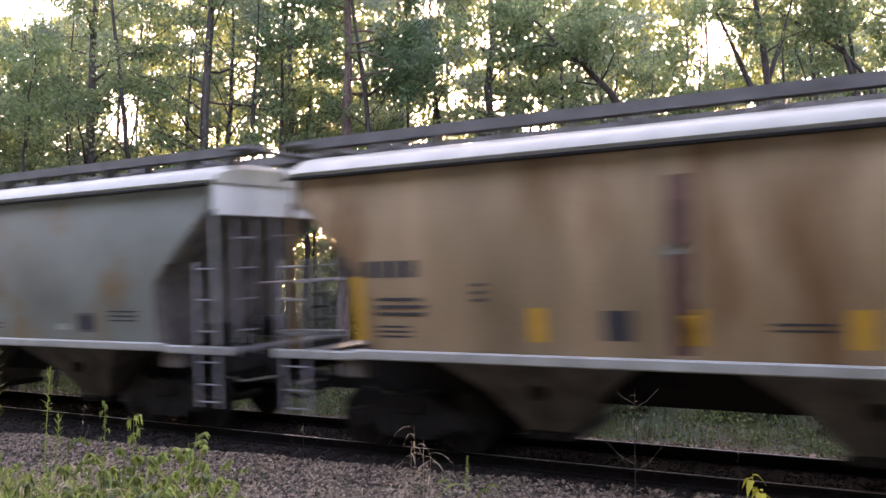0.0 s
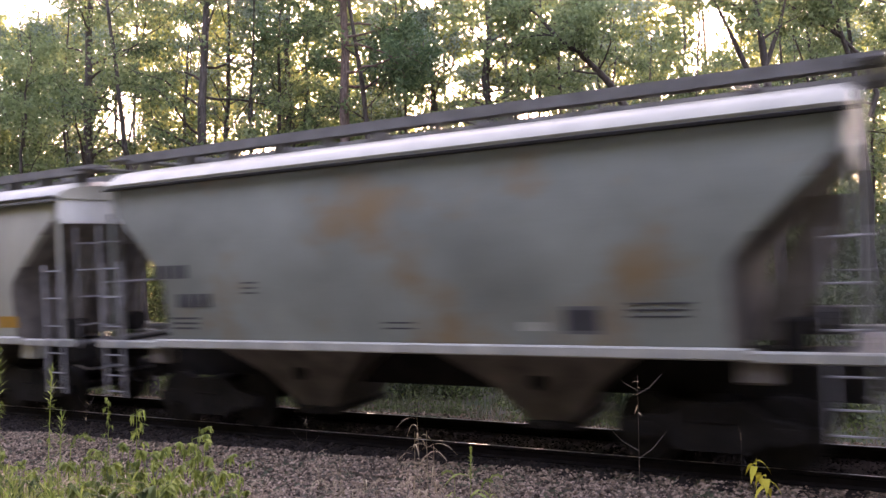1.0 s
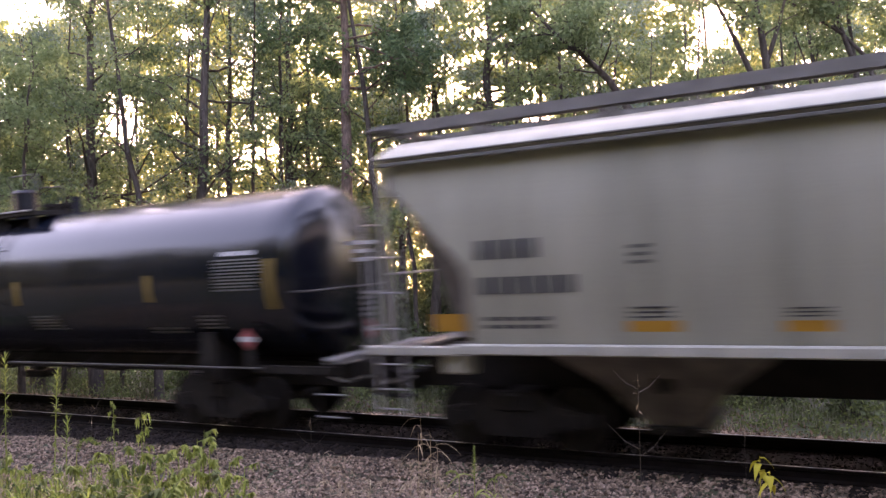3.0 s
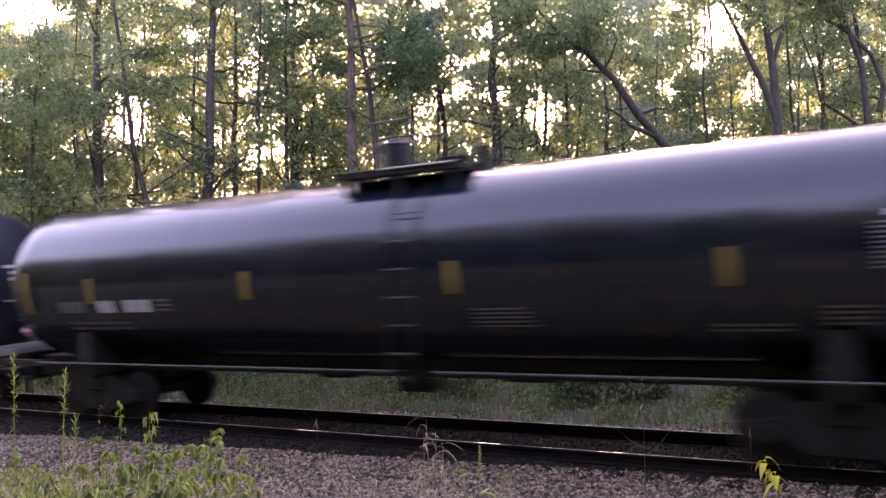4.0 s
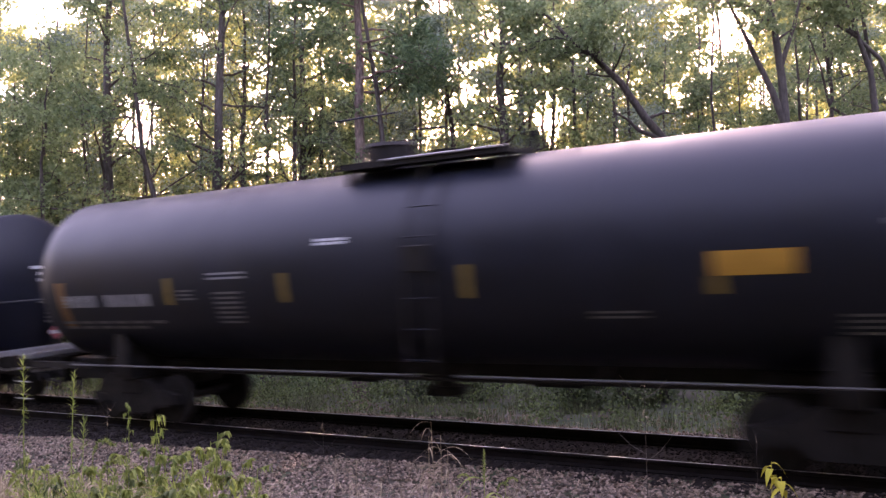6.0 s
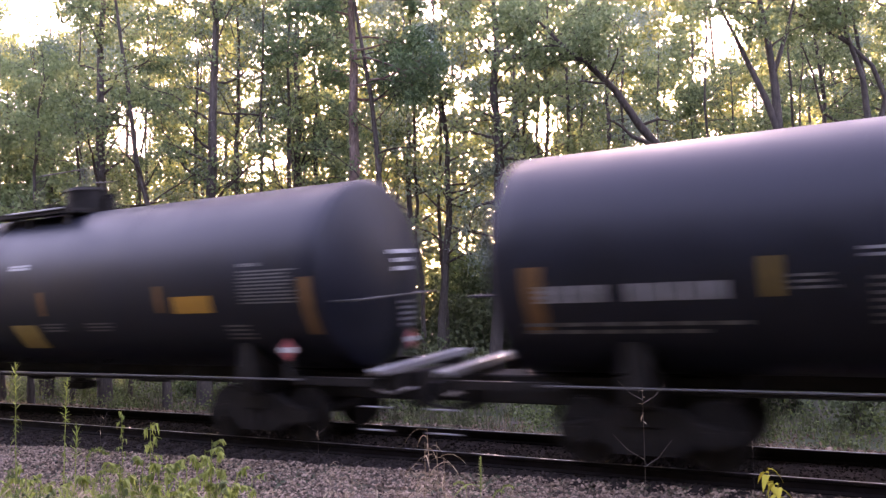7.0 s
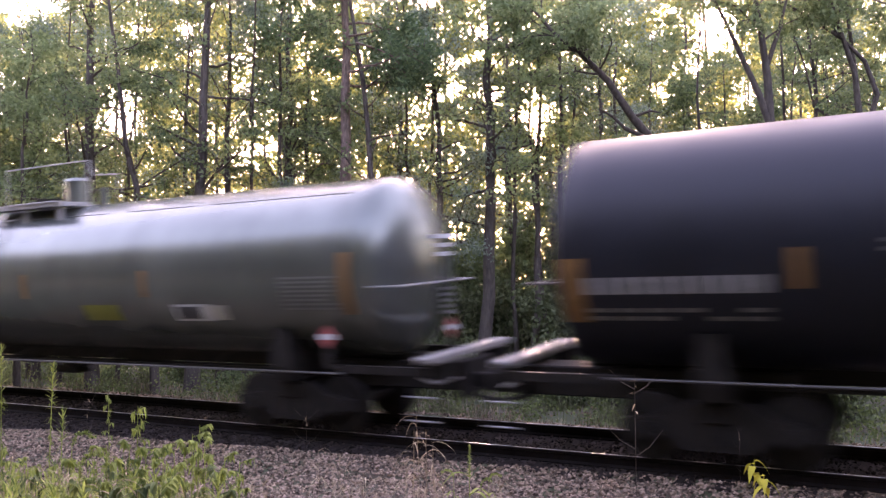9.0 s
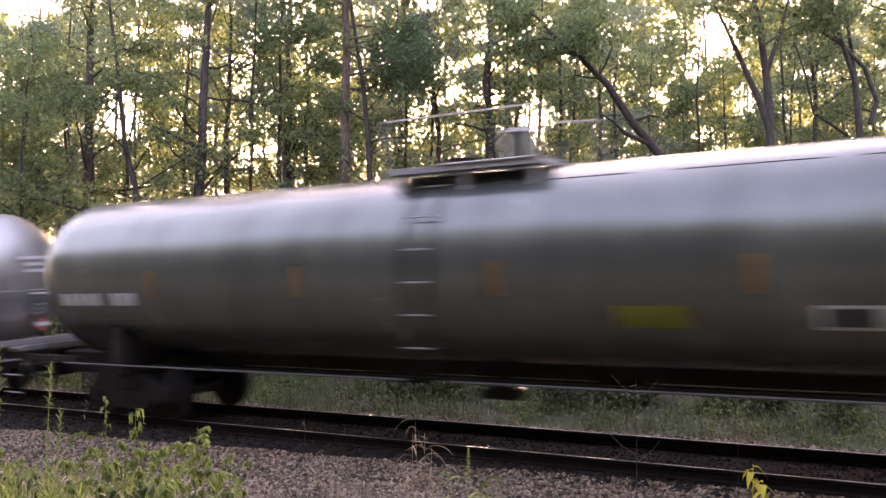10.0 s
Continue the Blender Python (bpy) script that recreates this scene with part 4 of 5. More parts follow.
def add_leaves(verts, faces, rng, centre, spread, n, size, droop=0.0, long=1.0):
    """Small pointed leaves round a point, each of its own tilt."""
    c = np.array(centre) + rng.normal(0, 1, (n, 3)) * spread
    a = rng.normal(0, 1, (n, 3))
    a[:, 2] -= droop
    a /= np.linalg.norm(a, axis=1)[:, None]
    b = np.cross(a, rng.normal(0, 1, (n, 3)))
    b /= np.linalg.norm(b, axis=1)[:, None]
    s = rng.uniform(0.6, 1.3, (n, 1)) * size
    if size >= 0.18:
        # far or large foliage: three-cornered leaves
        q = np.stack((c - b * s * 0.3, c + b * s * 0.3, c + a * s * 1.15 * long), 1).reshape(-1, 3)
        o = len(verts)
        verts += q.tolist()
        faces += [(o + 3 * i, o + 3 * i + 1, o + 3 * i + 2) for i in range(n)]
        return
    q = np.stack((c, c + a * s * 0.5 * long + b * s * 0.32, c + a * s * long, c + a * s * 0.5 * long - b * s * 0.32), 1).reshape(-1, 3)
    o = len(verts)
    verts += q.tolist()
    faces += [(o + 4 * i, o + 4 * i + 1, o + 4 * i + 2, o + 4 * i + 3) for i in range(n)]


def bend(rng, a, d, length, k, wob):
    pts, p, d = [Vector(a)], Vector(a), Vector(d).normalized()
    for i in range(k):
        d = (d + Vector(rng.normal(0, wob, 3))).normalized()
        p = p + d * (length / k)
        pts.append(p.copy())
    return pts


# openings of the canopy where the bright sky shows: bearing, elevation, breadth and height in degrees
OPENINGS = ((-27.6, 18.6, 2.6, 3.2), (-21.6, 11.8, 2.2, 3.0), (-12.2, 10.2, 1.6, 1.4), (1.0, 14.3, 1.1, 1.4), (3.6, 13.4, 1.0, 1.2),
            (6.6, 11.5, 1.5, 1.6), (15.2, 13.6, 0.9, 1.3), (18.6, 17.0, 1.9, 3.2), (20.6, 12.6, 1.1, 1.4), (-18.0, 17.6, 0.8, 1.2), (-8.6, 13.6, 0.8, 1.0), (-30, 13.5, 1.0, 1.0))


def in_opening(x, y, z, wide=0.62):
    """Whether a twig there would close one of the openings."""
    b = 28.81 - math.degrees(math.atan2(-x, y))
    e = math.degrees(math.atan2(z - 2.2, math.hypot(x, y)))
    return any(((b - ob) / (wide * w)) ** 2 + ((e - oe) / (wide * h)) ** 2 < 1 + 1.3 * noise.noise((x * 1.1, y * 0.4, z * 1.1)) for ob, oe, w, h in OPENINGS)


VIEW_X = Vector((math.cos(radians(28.81)), math.sin(radians(28.81)), 0))


def make_tree(name, label, seed, place, height, r, lean, first, limbs, per, leaf, leaf_mat, bark, pine=False, spine=None, reach=1.0):
    """Trunk, limbs and twigs with sprays of small leaves. first: height of the lowest limb; per: leaves on a limb."""
    rng = np.random.default_rng(seed)
    tree = new(name)
    tagged(tree, label, "tree", "trees of the wood")
    tree.matrix_world = Matrix.Translation(place)
    tv, tf, cv, cf = [], [], [], []
    if spine:
        trunk = [Vector(p) for p in spine]
    else:
        bow = rng.normal(0, 0.012 * height)
        trunk = [Vector((0, 0, -0.3))]
        for i in range(1, 13):
            f = i / 12
            trunk.append(VIEW_X * (lean * f * height + bow * math.sin(f * math.pi)) + Vector((rng.normal(0, 0.04), rng.normal(0, 0.04), f * height)))
    k = len(trunk)
    radii = [r * (1.3 if i == 0 else 1) * (1 - 0.84 * (i / (k - 1)) ** 1.1) for i in range(k)]
    tube(tv, tf, trunk, radii, 9)
    for j in range(limbs):
        f = min(0.99, (first + (height - first) * (j + rng.uniform(0.2, 0.8)) / limbs) / height)
        i = min(k - 2, int(f * (k - 1)))
        base = trunk[i].lerp(trunk[i + 1], f * (k - 1) - i)
        an = rng.uniform(0, 2 * math.pi)
        length = reach * ((1.7 if pine else 2.4) * (1.2 - 0.7 * f) + rng.uniform(-0.3, 0.9))
        rise = rng.uniform(-0.15, 0.2) if pine else rng.uniform(0.1, 0.8)
        pts = bend(rng, base, (math.cos(an), math.sin(an), rise), length, 6, 0.2)
        rr = max(0.012, radii[i] * 0.36)
        tube(tv, tf, pts, [rr * (1 - 0.82 * q / 6) for q in range(7)], 5 if leaf < 0.18 else 3)
        for w in range(6):
            at = pts[6] if w == 0 else pts[2 + (w % 5)]
            side = Vector((-math.sin(an), math.cos(an), 0)) * (1 if w % 2 else -1)
            d = (pts[6] - pts[3]).normalized() * 0.7 + side * rng.uniform(0.3, 1.0) + Vector((0, 0, rng.normal(0, 0.25)))
            tw = bend(rng, at, d, length * rng.uniform(0.22, 0.42), 3, 0.22)
            if in_opening(*(Vector(place) + tw[2])):
                continue
            if leaf < 0.18:
                tube(tv, tf, tw, [rr * 0.3, rr * 0.22, rr * 0.15, 0.004], 3)
            n = max(4, per // 6)
            if pine:
                for p in (tw[1], tw[2], tw[3]):
                    add_leaves(cv, cf, rng, p, 0.13, n // 3, leaf, 0.0, 2.4)
            else:
                # a flat spray along the twig
                for p, share in ((tw[1], 0.3), (tw[2], 0.4), (tw[3], 0.3)):
                    add_leaves(cv, cf, rng, p, (0.17 * reach + 0.05, 0.17 * reach + 0.05, 0.10), int(n * share), leaf, 0.5)
    raw("trunk", tv, tf, bark, tree, smooth=True)
    raw("crown", cv, cf, leaf_mat, tree)
    return tree


def spot(px_angle, depth):
    """Place on the ground that far along the middle of the view, that many degrees right of it."""
    a = radians(28.81 - px_angle)
    d = depth / math.cos(radians(px_angle))
    x, y = -math.sin(a) * d, math.cos(a) * d
    return x, y, ground_z(x, y)


def col(px):
    return math.degrees(math.atan((px - 784) / 1448.5))


BROAD = "slender broadleaf tree with grey-brown bark and a green crown"
SLIM = "slim leaning tree with a thin green crown"
BLUE = "broadleaf tree with dense small blue-green leaves"
YOUNG = "leafy young tree with dense green foliage"
PINE = "tall pine with reddish-brown bark and tufted needles"
GOLDEN = "understorey tree with backlit yellow-green leaves"
BARE = "thin dark tree with a mostly bare trunk"
rng_wood = random.Random(5)
SEED = 100


def grow(kind, px, depth, lean=0.0):
    """One tree of the wood: its habit, its bearing and its distance."""
    global SEED
    SEED += 1
    place = spot(col(px), depth)
    t = rng_wood.uniform(0.92, 1.08)
    if kind == "broad":
        return make_tree("broadleaf_tree", BROAD, SEED, place, 16 * t, 0.20, lean, 5.0, 28, 380, 0.115, LEAF, BARK)
    if kind == "slim":
        return make_tree("broadleaf_tree", SLIM, SEED, place, 13.5 * t, 0.12, lean, 4.4, 22, 260, 0.12, LEAF, BARK, reach=0.75)
    if kind == "blue":
        return make_tree("broadleaf_tree", BLUE, SEED, place, 12.5 * t, 0.14, lean, 3.6, 30, 460, 0.088, LEAFDARK, BARK, reach=0.85)
    if kind == "young":
        return make_tree("broadleaf_tree", YOUNG, SEED, place, 10.5 * t, 0.09, lean, 2.2, 26, 340, 0.115, LEAF, BARK, reach=0.85)
    if kind == "pine":
        return make_tree("pine_tree", PINE, SEED, place, 15 * t, 0.215, lean, 8.3, 22, 700, 0.085, NEEDLE, PINEBARK, True, reach=1.3)
    if kind == "golden":
        return make_tree("broadleaf_tree", GOLDEN, SEED, place, 19 * t, 0.10, lean, 3.0, 34, 210, 0.19, LEAFYELLOW, BARK, reach=1.15)
    if kind == "far":
        return make_tree("broadleaf_tree", GOLDEN, SEED, place, 25 * t, 0.14, lean, 5.0, 36, 170, 0.28, LEAFYELLOW, BARK, reach=1.4)
    return make_tree("broadleaf_tree", BARE, SEED, place, 13 * t, 0.075 if kind == "pole" else 0.11, lean, 5.5, 10, 110, 0.12, LEAF, BARK, reach=0.7)


NEAR = (("broad", 163, 24, 0), ("slim", 272, 23, -0.13), ("broad", 335, 23.5, 0.02), ("pine", 604, 22.5, 0), ("stem", 487, 25, 0.02), ("slim", 692, 22.5, -0.11), ("broad", 855, 23, 0.02),
        ("blue", 748, 24, 0), ("blue", 385, 25, 0.02), ("blue", 60, 27, 0), ("blue", 905, 30, 0), ("young", -20, 25, 0), ("young", 110, 28, 0), ("young", 30, 23, 0.03), ("young", 215, 30, 0), ("blue", 150, 29, 0),
        ("young", -90, 24, 0), ("slim", 545, 28, 0), ("young", 560, 32, 0), ("young", 660, 30, 0), ("young", 1030, 30, 0), ("blue", 1080, 26, 0), ("young", 1160, 28, 0), ("young", 1215, 31, 0),
        ("young", 1420, 27, 0), ("blue", 1475, 29, 0), ("young", 1560, 25, 0), ("broad", 1640, 24, -0.05), ("young", 1350, 31, 0), ("young", 1290, 28, 0), ("broad", 1720, 26, 0), ("broad", -140, 27, 0),
        ("broad", 520, 28, 0), ("blue", 700, 28, 0),
        ("stem", 320, 26, 0.01), ("pole", 430, 24, 0.03), ("pole", 447, 25, 0.01), ("pole", 520, 27, 0), ("pole", 735, 24, -0.02), ("pole", 768, 25, 0.02), ("pole", 905, 24, 0.05), ("stem", 945, 23.5, 0.03),
        ("pole", 966, 24, -0.03), ("stem", 990, 24, 0.02), ("pole", 1003, 24.5, 0.06), ("stem", 1100, 27, 0), ("pole", 205, 26, 0.08), ("pole", 100, 25, 0.02), ("pole", 25, 26, 0), ("stem", 1475, 23, -0.05),
        ("pole", 1440, 24, -0.06), ("pole", 1240, 26, 0.02), ("stem", 1545, 22, -0.06), ("pole", 48, 28, -0.04))
for row in NEAR:
    grow(*row)
for k in range(30):
    grow("golden", -120 + 1850 * (k + rng_wood.uniform(0, 1)) / 30, rng_wood.uniform(33, 44))
for k in range(30):
    grow("far", -150 + 1900 * (k + rng_wood.uniform(0, 1)) / 30, rng_wood.uniform(45, 60))


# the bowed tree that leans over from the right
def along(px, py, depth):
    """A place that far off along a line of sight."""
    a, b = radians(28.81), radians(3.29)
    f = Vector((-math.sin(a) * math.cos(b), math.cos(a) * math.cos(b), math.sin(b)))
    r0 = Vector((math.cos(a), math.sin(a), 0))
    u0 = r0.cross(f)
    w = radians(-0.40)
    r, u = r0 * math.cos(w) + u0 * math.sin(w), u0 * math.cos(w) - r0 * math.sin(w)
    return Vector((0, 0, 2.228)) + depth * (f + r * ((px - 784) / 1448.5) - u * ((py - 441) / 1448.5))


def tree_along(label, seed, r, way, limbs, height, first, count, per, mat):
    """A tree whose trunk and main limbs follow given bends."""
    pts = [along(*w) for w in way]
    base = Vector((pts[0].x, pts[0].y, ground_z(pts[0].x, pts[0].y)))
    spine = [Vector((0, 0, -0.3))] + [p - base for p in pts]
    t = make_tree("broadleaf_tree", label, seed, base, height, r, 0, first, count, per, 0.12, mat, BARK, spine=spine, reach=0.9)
    for line, lr in limbs:
        v, f = [], []
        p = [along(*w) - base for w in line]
        tube(v, f, p, [lr * (1 - 0.75 * k / (len(p) - 1)) for k in range(len(p))], 8)
        raw("limb", v, f, BARK, t, smooth=True)


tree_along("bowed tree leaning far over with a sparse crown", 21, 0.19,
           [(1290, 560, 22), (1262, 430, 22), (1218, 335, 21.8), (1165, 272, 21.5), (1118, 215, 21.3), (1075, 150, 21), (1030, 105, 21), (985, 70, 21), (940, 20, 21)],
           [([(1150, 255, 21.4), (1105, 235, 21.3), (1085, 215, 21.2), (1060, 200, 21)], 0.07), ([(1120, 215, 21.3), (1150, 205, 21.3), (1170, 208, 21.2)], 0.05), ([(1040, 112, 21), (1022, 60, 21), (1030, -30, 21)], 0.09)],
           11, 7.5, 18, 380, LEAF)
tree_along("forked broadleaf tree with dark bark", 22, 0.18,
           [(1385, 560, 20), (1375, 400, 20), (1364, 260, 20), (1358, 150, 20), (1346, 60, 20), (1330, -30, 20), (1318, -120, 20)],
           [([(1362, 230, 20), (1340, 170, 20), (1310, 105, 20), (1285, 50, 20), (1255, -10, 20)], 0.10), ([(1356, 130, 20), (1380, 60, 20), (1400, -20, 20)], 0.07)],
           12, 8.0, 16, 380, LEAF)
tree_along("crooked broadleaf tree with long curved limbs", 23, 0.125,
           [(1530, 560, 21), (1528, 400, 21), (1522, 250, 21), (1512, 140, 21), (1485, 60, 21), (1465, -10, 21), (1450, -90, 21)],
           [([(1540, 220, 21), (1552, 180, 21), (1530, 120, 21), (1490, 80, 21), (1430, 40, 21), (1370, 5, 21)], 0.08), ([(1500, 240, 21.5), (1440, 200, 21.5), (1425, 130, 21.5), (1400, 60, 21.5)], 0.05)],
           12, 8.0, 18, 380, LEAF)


# undergrowth
def make_bush(seed, w, h, n, mat, size, label):
    rng = np.random.default_rng(seed)
    bush = new("shrub")
    tagged(bush, label, "shrub", "shrubs at the edge of the wood")
    tv, tf, cv, cf = [], [], [], []
    for j in range(14):
        an, out = rng.uniform(0, 6.28), rng.uniform(0.1, 1)
        d = (math.cos(an) * out * w / h, math.sin(an) * out * w / h, 1)
        pts = bend(rng, (rng.normal(0, 0.12), rng.normal(0, 0.12), -0.1), d, h * rng.uniform(0.6, 1.05), 5, 0.16)
        tube(tv, tf, pts, [0.018, 0.015, 0.012, 0.009, 0.006, 0.003], 4)
        for p in pts[1:]:
            add_leaves(cv, cf, rng, p, 0.22, n // 70, size, 0.3)
    raw("stem", tv, tf, BARK, bush)
    raw("leaves", cv, cf, mat, bush)
    return bush


bush_1 = make_bush(31, 1.0, 1.9, 1700, SHRUB, 0.11, "dense green shrub under the trees")
bush_2 = make_bush(32, 1.3, 2.8, 2000, SHRUB, 0.13, "tall dark green shrub under the trees")
bush_3 = make_bush(33, 0.8, 1.1, 1200, LEAF, 0.10, "low yellow-green shrub under the trees")
bush_5 = make_bush(35, 2.0, 5.6, 4200, LEAF, 0.2, "tall bushy undergrowth between the trees")
bush_4 = make_bush(34, 1.4, 3.2, 3300, SHRUB, 0.15, "tall thicket shrub with dark green leaves")
def edge_row(n, kinds, y0, y1, sink=0.0):
    """Shrubs strewn along the wood's edge."""
    for k in range(n):
        bearing = radians(28.81 - col(-200 + 1950 * (k + rng_wood.uniform(0, 1)) / n))
        y = rng_wood.uniform(y0, y1)
        x = -math.tan(bearing) * y
        copy_thing(rng_wood.choice(kinds), pose(x, y, ground_z(x, y) - sink, 0, 0, rng_wood.uniform(0, 360)))


edge_row(30, (bush_1, bush_2, bush_3), 19.5, 28)
edge_row(14, (bush_3, bush_1), 17.6, 19.5, 0.15)
edge_row(30, (bush_5,), 26, 38)
edge_row(30, (bush_4,), 21, 27)
for b, (x, y) in ((bush_5, (-14, 29)), (bush_4, (-15, 22)), (bush_1, (-12, 20)), (bush_2, (-20, 21)), (bush_3, (-7, 18.5))):
    b.matrix_world = pose(x, y, ground_z(x, y))


def far_woods():
    rng = np.random.default_rng(41)
    v, f = [], []
    for k in range(3800):
        x, y = rng.uniform(-130, 45), rng.uniform(62, 95)
        h = rng.uniform(0.5, 6) if k < 1300 else rng.triangular(1.0, 8.0, 26.0)
        if h > 5 and (noise.noise((x * 0.09, h * 0.12, 3.0)) < -0.2 or in_opening(x, y, h + 2.5, 0.5)):
            continue
        add_leaves(v, f, rng, (x, y, ground_z(x, y) + h), 1.3, 40, 0.42, 0.3)
    tagged(raw("far_woods", v, f, LEAFYELLOW), "hazy yellow-green foliage of the far wood", "woods", kind="stuff")


far_woods()


def flanking_woods():
    """Unseen woods at the camera's back and to the right, added to block skylight."""
    rng = np.random.default_rng(43)
    v, f = [], []
    for k in range(2100):
        x, y = rng.uniform(-75, 60), rng.uniform(-15, -4.6)
        add_leaves(v, f, rng, (x, y, ground_z(x, y) + rng.triangular(0.2, 2.0, 19)), 1.1, 26, 1.05, 0.3)
    # both masses at the right are added to keep skylight off the tanks
    for k in range(900):
        x, y = rng.uniform(7, 75), rng.uniform(18.5, 32)
        add_leaves(v, f, rng, (x, y, ground_z(x, y) + rng.triangular(0.3, 3.0, 20)), 1.1, 26, 1.05, 0.3)
    for k in range(650):
        x, y = rng.uniform(9, 75), rng.uniform(-4, 6)
        add_leaves(v, f, rng, (x, y, ground_z(x, y) + rng.triangular(0.3, 3.0, 18)), 1.1, 26, 1.05, 0.3)
    tagged(raw("flanking_woods", v, f, DEEPWOOD), "unseen dense green wood added along the line to block light", "woods", kind="stuff")


flanking_woods()


def blades(name, n, x0, x1, y0, y1, hmin, hmax, mat, seed, label, clump=0.5):
    rng = np.random.default_rng(seed)
    v, f = [], []
    tufts = [(rng.uniform(x0, x1), rng.uniform(y0, y1), rng.uniform(0.5, 1.2)) for _ in range(max(1, n // 55))]
    for k in range(n):
        tx, ty, th = tufts[rng.integers(len(tufts))]
        x, y = tx + rng.normal(0, clump), ty + rng.normal(0, clump * 0.6)
        z = ground_z(x, y) - 0.02
        h = rng.uniform(hmin, hmax) * th
        an = rng.uniform(0, 6.28)
        dx, dy = math.cos(an), math.sin(an)
        w, lean = rng.uniform(0.004, 0.010), rng.uniform(0.1, 0.6) * h
        o = len(v)
        v += [(x - dy * w, y + dx * w, z), (x + dy * w, y - dx * w, z), (x + dx * lean * 0.35 + dy * w * 0.8, y + dy * lean * 0.35 - dx * w * 0.8, z + h * 0.6),
              (x + dx * lean * 0.35 - dy * w * 0.8, y + dy * lean * 0.35 + dx * w * 0.8, z + h * 0.6), (x + dx * lean, y + dy * lean, z + h * 0.95)]
        f += [(o, o + 1, o + 2, o + 3), (o + 3, o + 2, o + 4)]
    tagged(raw(name, v, f, mat), label, "grass", kind="stuff")


blades("grass", 12000, -30, 4, 15.1, 19.5, 0.15, 0.6, GRASS, 51, "green grass tufts beyond the track", 0.22)
blades("dry_grass", 3500, -28, 4, 14.3, 17.5, 0.08, 0.3, STRAW, 52, "short straw-coloured grass beyond the track", 0.4)


def ground_cover(name, clumps, per, y0, y1, tall, size, mat, seed, label, flat=False):
    """Low leaves in clumps on the bank beyond the track."""
    rng = np.random.default_rng(seed)
    v, f = [], []
    for k in range(clumps):
        x, y = rng.uniform(-30, 5), rng.uniform(y0, y1)
        h = 0.02 if flat else tall * rng.uniform(0.2, 1.0)
        w = rng.uniform(0.12, 0.4)
        add_leaves(v, f, rng, (x, y, ground_z(x, y) + h * 0.6), (w, w * 0.7, 0.012 if flat else h * 0.4), per, size, 0.2)
    tagged(raw(name, v, f, mat), label, "ground cover", kind="stuff")


LITTER = leaf_material("fallen_brown_leaves", (0.10, 0.055, 0.035), (0.30, 0.19, 0.12), 0.15)
ground_cover("ground_cover", 520, 46, 15.0, 20.5, 0.75, 0.075, DARKWEED, 54, "low leafy weeds and brambles beyond the track")
ground_cover("fallen_leaves", 420, 26, 14.0, 18.0, 0.1, 0.07, LITTER, 55, "fallen reddish-brown leaves beyond the track", True)


# weeds on the bank before the track
def leaf_strip(v, f, base, way, up, length, width, droop, k=4):
    """A long leaf that arches from its base."""
    base, way, up = Vector(base), Vector(way).normalized(), Vector(up)
    side = way.cross(up).normalized()
    o = len(v)
    for i in range(k + 1):
        s = i / k
        w = width * math.sin(math.pi * (0.08 + 0.92 * s) ** 0.8) * 0.5
        p = base + way * length * s + Vector((0, 0, -1)) * droop * length * s * s
        v.append(tuple(p - side * w + Vector((0, 0, w * 0.3))))
        v.append(tuple(p))
        v.append(tuple(p + side * w + Vector((0, 0, w * 0.3))))
    for i in range(k):
        a = o + 3 * i
        f += [(a, a + 1, a + 4, a + 3), (a + 1, a + 2, a + 5, a + 4)]


